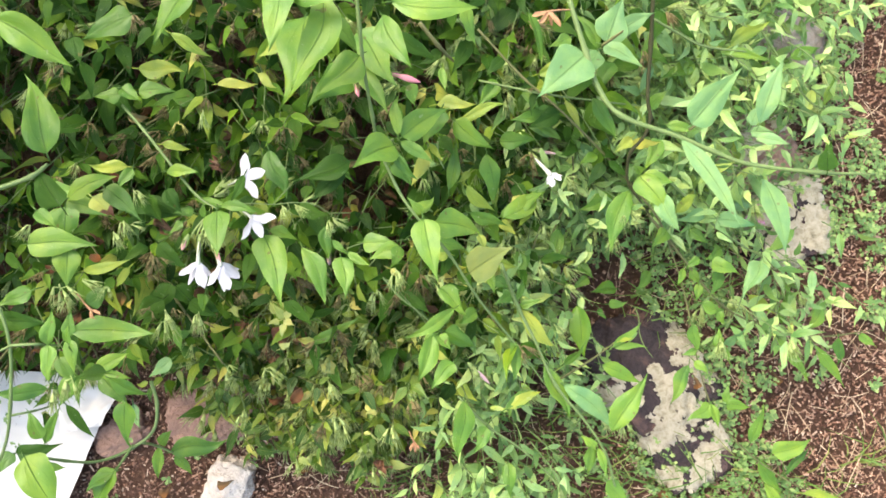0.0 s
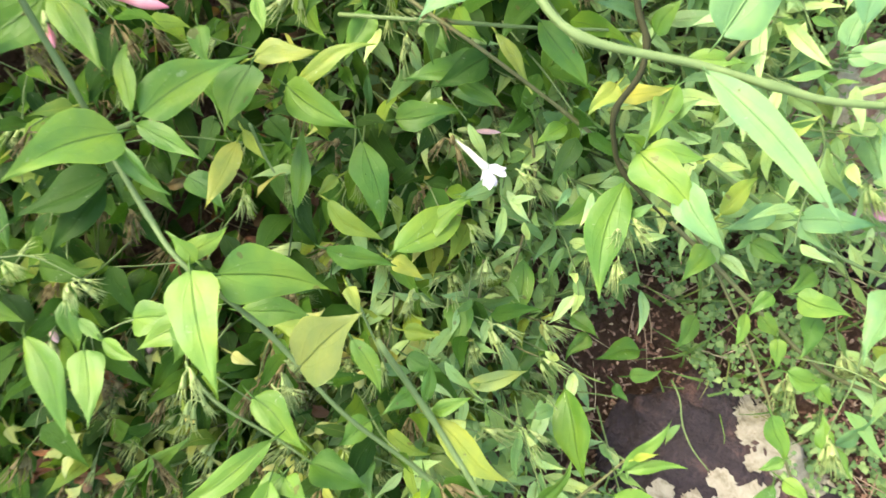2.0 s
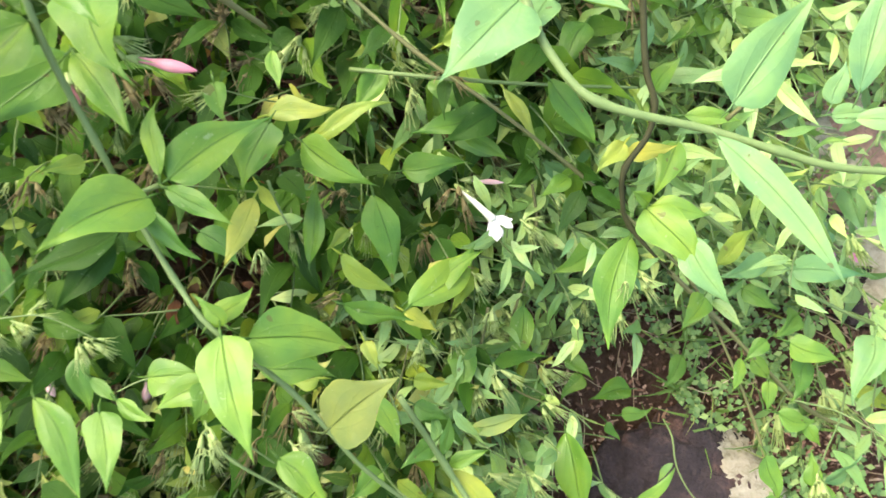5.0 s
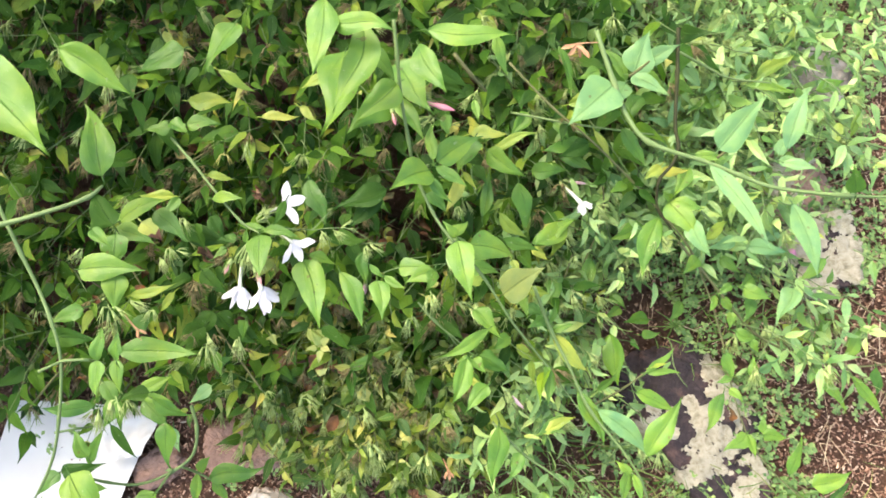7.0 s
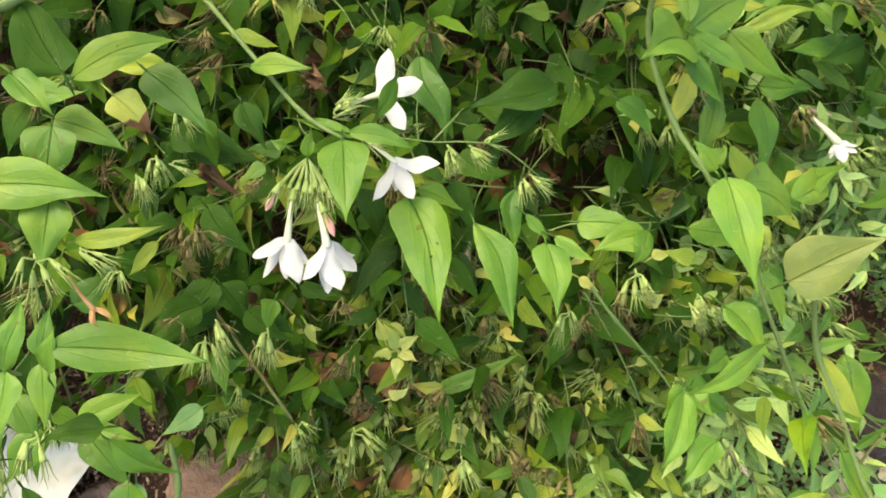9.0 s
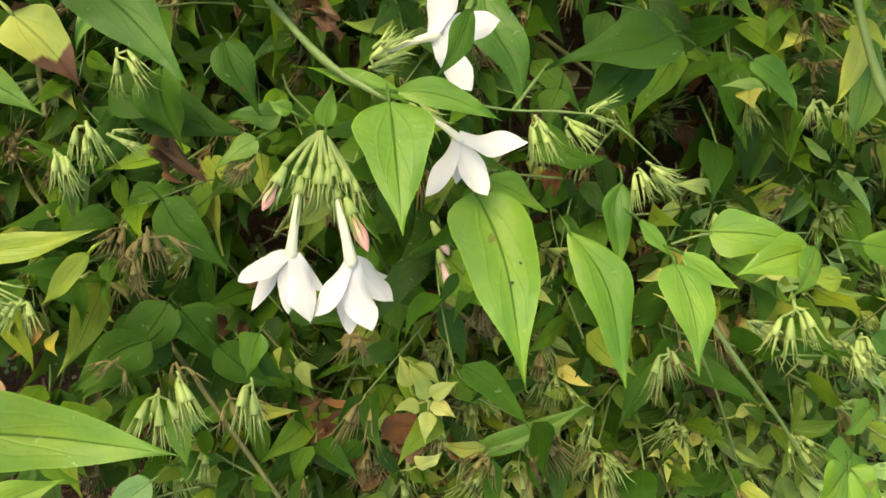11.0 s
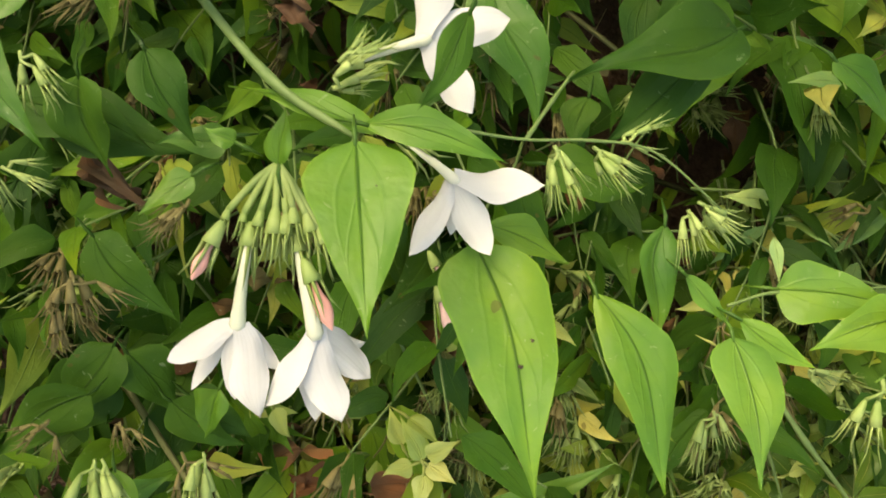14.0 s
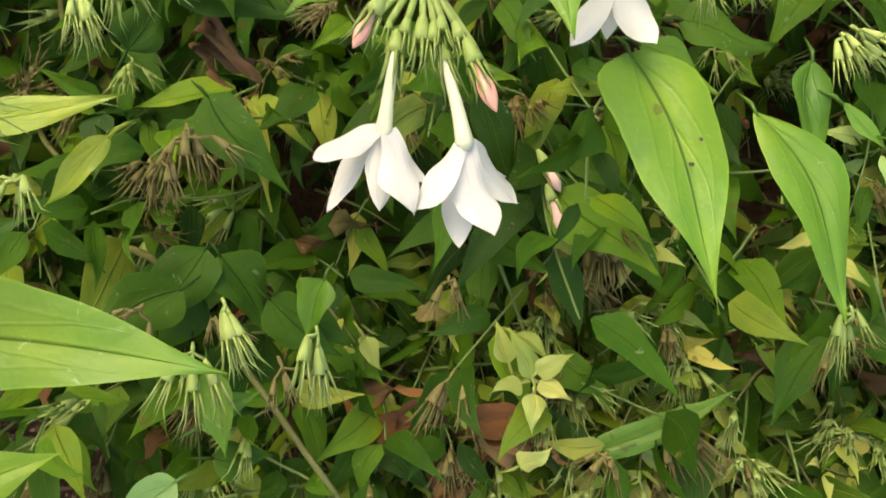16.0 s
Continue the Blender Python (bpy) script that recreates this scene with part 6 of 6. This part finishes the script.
def build_mass():
    rng = random.Random(21)
    leaves, twigs, heads, tan, front = Heap(), Heap(), Heap(), Heap(), Heap()
    count = 0
    while count < 1500:
        x, s = rng.uniform(-0.62, 0.2), rng.uniform(-0.24, 0.42)
        if not in_bush(x, s):
            continue
        count += 1
        top = 0.112 + 0.012 * max(0.0, min(1.0, (-x + 0.02) / 0.3)) + 0.04 * max(0, s) / 0.3
        if s < -0.09:
            top *= 0.72
        top *= 1 - 0.68 * math.exp(-((x + 0.275) / 0.080) ** 2 - ((s - 0.05) / 0.11) ** 2)
        top *= 1 - 0.60 * math.exp(-((x +0.119) / 0.035) ** 2 - ((s +0.047) / 0.035) ** 2)
        h = top * rng.betavariate(1.7, 1.3) + 0.010
        d = Vector((rng.gauss(0.05, 0.5), rng.gauss(-0.45, 0.45), rng.uniform(0.0, 0.9)))
        fore = s < -0.075 and x > -0.2
        sprig(front if fore else leaves, twigs, Heap() if fore and rng.random() < 0.6 else tan if rng.random() < (0.15 if fore else 0.72) else heads, Vector((x, s, h * 0.85)), d, rng, rng.randint(2, 4), rng.uniform(0.025, 0.040) if s > -0.06 else rng.uniform(0.019, 0.030), 0.8)
    part("foliage", leaves, LEAF["f"], bush, "dense green and yellowing inner leaves, darkened for shade", "stuff")
    part("foliage", front, LEAF["c"], bush, "small light green and yellowing leaves at the foot of the bush", "stuff")
    # added taller bush mass, out of view, that blocks sky from the left
    shade_leaves, shade_twigs = Heap(), Heap()
    for i in range(1250):
        x, s = rng.uniform(-1.4, -0.50), rng.uniform(-0.2, 1.0)
        if i % 3 == 0:
            x, s = rng.uniform(-1.2, 0.0), rng.uniform(0.44, 1.1)
        if ((x + 0.62) / 0.85) ** 2 + ((s - 0.42) / 0.72) ** 2 > 1 + 0.3 * noise.noise(Vector((x * 5, s * 5, 6))):
            continue
        rise = min(0.9, 0.24 + 1.6 * max(-x - 0.5, s - 0.44, 0.0))
        d = Vector((rng.gauss(0.2, 0.5), rng.gauss(-0.4, 0.5), rng.uniform(0.0, 0.8)))
        sprig(shade_leaves, shade_twigs, Heap(), Vector((x, s, 0.03 + rise * rng.betavariate(1.8, 1.1))), d, rng, rng.randint(3, 5), rng.uniform(0.035, 0.055), 0.7)
    part("foliage", shade_leaves, LEAF["f"], bush, "green leaves of an added unseen bush mass that shades the left", "stuff")
    part("brushwood", shade_twigs, STEM["g"], bush, "green twigs of an added unseen bush mass that shades the left", "stuff")
    part("brushwood", twigs, STEM["g"], bush, "thin green inner twigs", "stuff")
    part("spent_bloom", heads, CALYX["p"], bush, "pale heads of empty calyces deep in the bush", "stuff")
    part("spent_bloom", tan, CALYX["t"], bush, "tan heads of empty calyces deep in the bush", "stuff")
    dead = Heap()
    for i in range(800):
        x, s = rng.uniform(-0.55, 0.1), rng.uniform(-0.22, 0.35)
        if not in_bush(x, s):
            continue
        if s < -0.08 and i % 3:
            continue
        p = Vector((x, s, rng.uniform(0.01, 0.105)))
        v = Vector((rng.gauss(0, 1), rng.gauss(-0.4, 1), rng.gauss(0, 0.5))).normalized() * rng.uniform(0.008, 0.021)
        blade(dead, BANK @ (p - ORG), BANK @ (p + v - ORG), v.length * 0.5, BANK @ Vector((rng.gauss(0, 0.7), rng.gauss(0, 0.7), 1)), rng, rng.uniform(0.3, 1.2), 1.6, 0.35, OVATE, 8, 5, rng.gauss(0, 1.2))
    part("dead_leaves", dead, LEAF["dead"], bush, "curled brown dead leaves caught among the twigs", "stuff")
    for i in range(70):
        x, s = rng.uniform(-0.55, -0.10), rng.uniform(-0.06, 0.35)
        a = Vector((x, s, rng.uniform(0.0, 0.05)))
        b = a + Vector((rng.gauss(0.04, 0.07), rng.gauss(-0.04, 0.05), rng.uniform(0.03, 0.09)))
        h = Heap()
        m = (a + b) / 2 + Vector((rng.gauss(0, 0.012), rng.gauss(0.01, 0.012), 0.01))
        tube(h, smooth_line([BANK @ (q - ORG) for q in (a, m, b)], 5), [0.0016 - 0.00007 * k for k in range(11)], 6)
        part("branch", h, STEM["n" if i % 3 else "k"], bush, "thin inner branch")


def build_trailing():
    rng = random.Random(33)
    leaves, twigs, heads = Heap(), Heap(), Heap()
    count = 0
    while count < 760:
        x, s = rng.uniform(0.0, 0.38), rng.uniform(-0.25, 0.34)
        lean = 0.235 + 0.32 * s if s > -0.1 else 0.16
        if -0.07 < s < 0.09:
            lean = max(lean, 0.288)
        if in_bush(x, s) and rng.random() < 0.5 or x > lean + rng.gauss(0.012, 0.05):
            continue
        if 0.11 < x < 0.27 and s < 0.045 and rng.random() < 0.92 or x >= 0.27 and s < -0.06 and rng.random() < 0.6:
            continue
        if min(math.hypot(x - 0.306, s - 0.104), math.hypot(x - 0.338, s - 0.040)) < 0.045 and rng.random() < 0.85:
            continue
        if s < -0.11 and rng.random() < 0.6:
            continue
        count += 1
        d = Vector((rng.gauss(0.35, 0.4), rng.gauss(-0.35, 0.4), rng.uniform(-0.05, 0.6)))
        sprig(leaves, twigs, heads if count % 6 == 0 else Heap(), Vector((x, s, rng.uniform(0.012, 0.10))), d, rng, rng.randint(2, 4), rng.uniform(0.019, 0.033), 0.5, 0.70)
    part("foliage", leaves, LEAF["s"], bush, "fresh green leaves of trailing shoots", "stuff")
    part("brushwood", twigs, STEM["g"], bush, "thin green trailing twigs", "stuff")
    if heads.f:
        part("spent_bloom", heads, CALYX["p"], bush, "pale heads of empty calyces on trailing shoots", "stuff")


def build_pale():
    """The low front of the bush: small yellowed leaves and cream spent heads."""
    rng = random.Random(47)
    leaves, twigs, heads = Heap(), Heap(), Heap()
    for i in range(360):
        x, s = rng.gauss(-0.085, 0.05), rng.gauss(-0.12, 0.04)
        if i % 3 == 0:
            x, s = rng.gauss(-0.085, 0.04), rng.gauss(-0.045, 0.03)
        if not in_bush(x, s):
            continue
        d = Vector((rng.gauss(0.05, 0.5), rng.gauss(-0.5, 0.4), rng.uniform(0.1, 0.8)))
        sprig(leaves, twigs, heads if i % 3 == 1 else Heap(), Vector((x, s, rng.uniform(0.03, 0.085))), d, rng, rng.randint(2, 3), rng.uniform(0.017, 0.027), 0.5)
    for i in range(90):
        d = Vector((rng.gauss(0.1, 0.5), rng.gauss(-0.4, 0.4), rng.uniform(0.1, 0.8)))
        sprig(leaves, twigs, heads, Vector((rng.gauss(0.035, 0.03), rng.gauss(-0.015, 0.03), rng.uniform(0.06, 0.10))), d, rng, 2, rng.uniform(0.014, 0.024), 0.5)
    cream = Heap()
    for i in range(100):
        x, s = rng.gauss(-0.085, 0.06), rng.gauss(-0.06, 0.05)
        if not in_bush(x, s):
            continue
        d = Vector((rng.gauss(0.0, 0.6), rng.gauss(-0.5, 0.5), rng.uniform(0.1, 0.8)))
        sprig(cream, twigs, heads, Vector((x, s, rng.uniform(0.05, 0.105))), d, rng, rng.randint(1, 2), rng.uniform(0.009, 0.016), 0.5)
    part("foliage", cream, LEAF["e"], bush, "tiny cream yellow leaves at the ends of twigs", "stuff")
    part("foliage", leaves, LEAF["c"], bush, "small yellowed leaves low in the bush", "stuff")
    part("brushwood", twigs, STEM["n"], bush, "thin brown twigs low in the bush", "stuff")
    part("spent_bloom", heads, CALYX["p"], bush, "pale heads of empty calyces low in the bush", "stuff")


build_mass()
build_trailing()
build_pale()
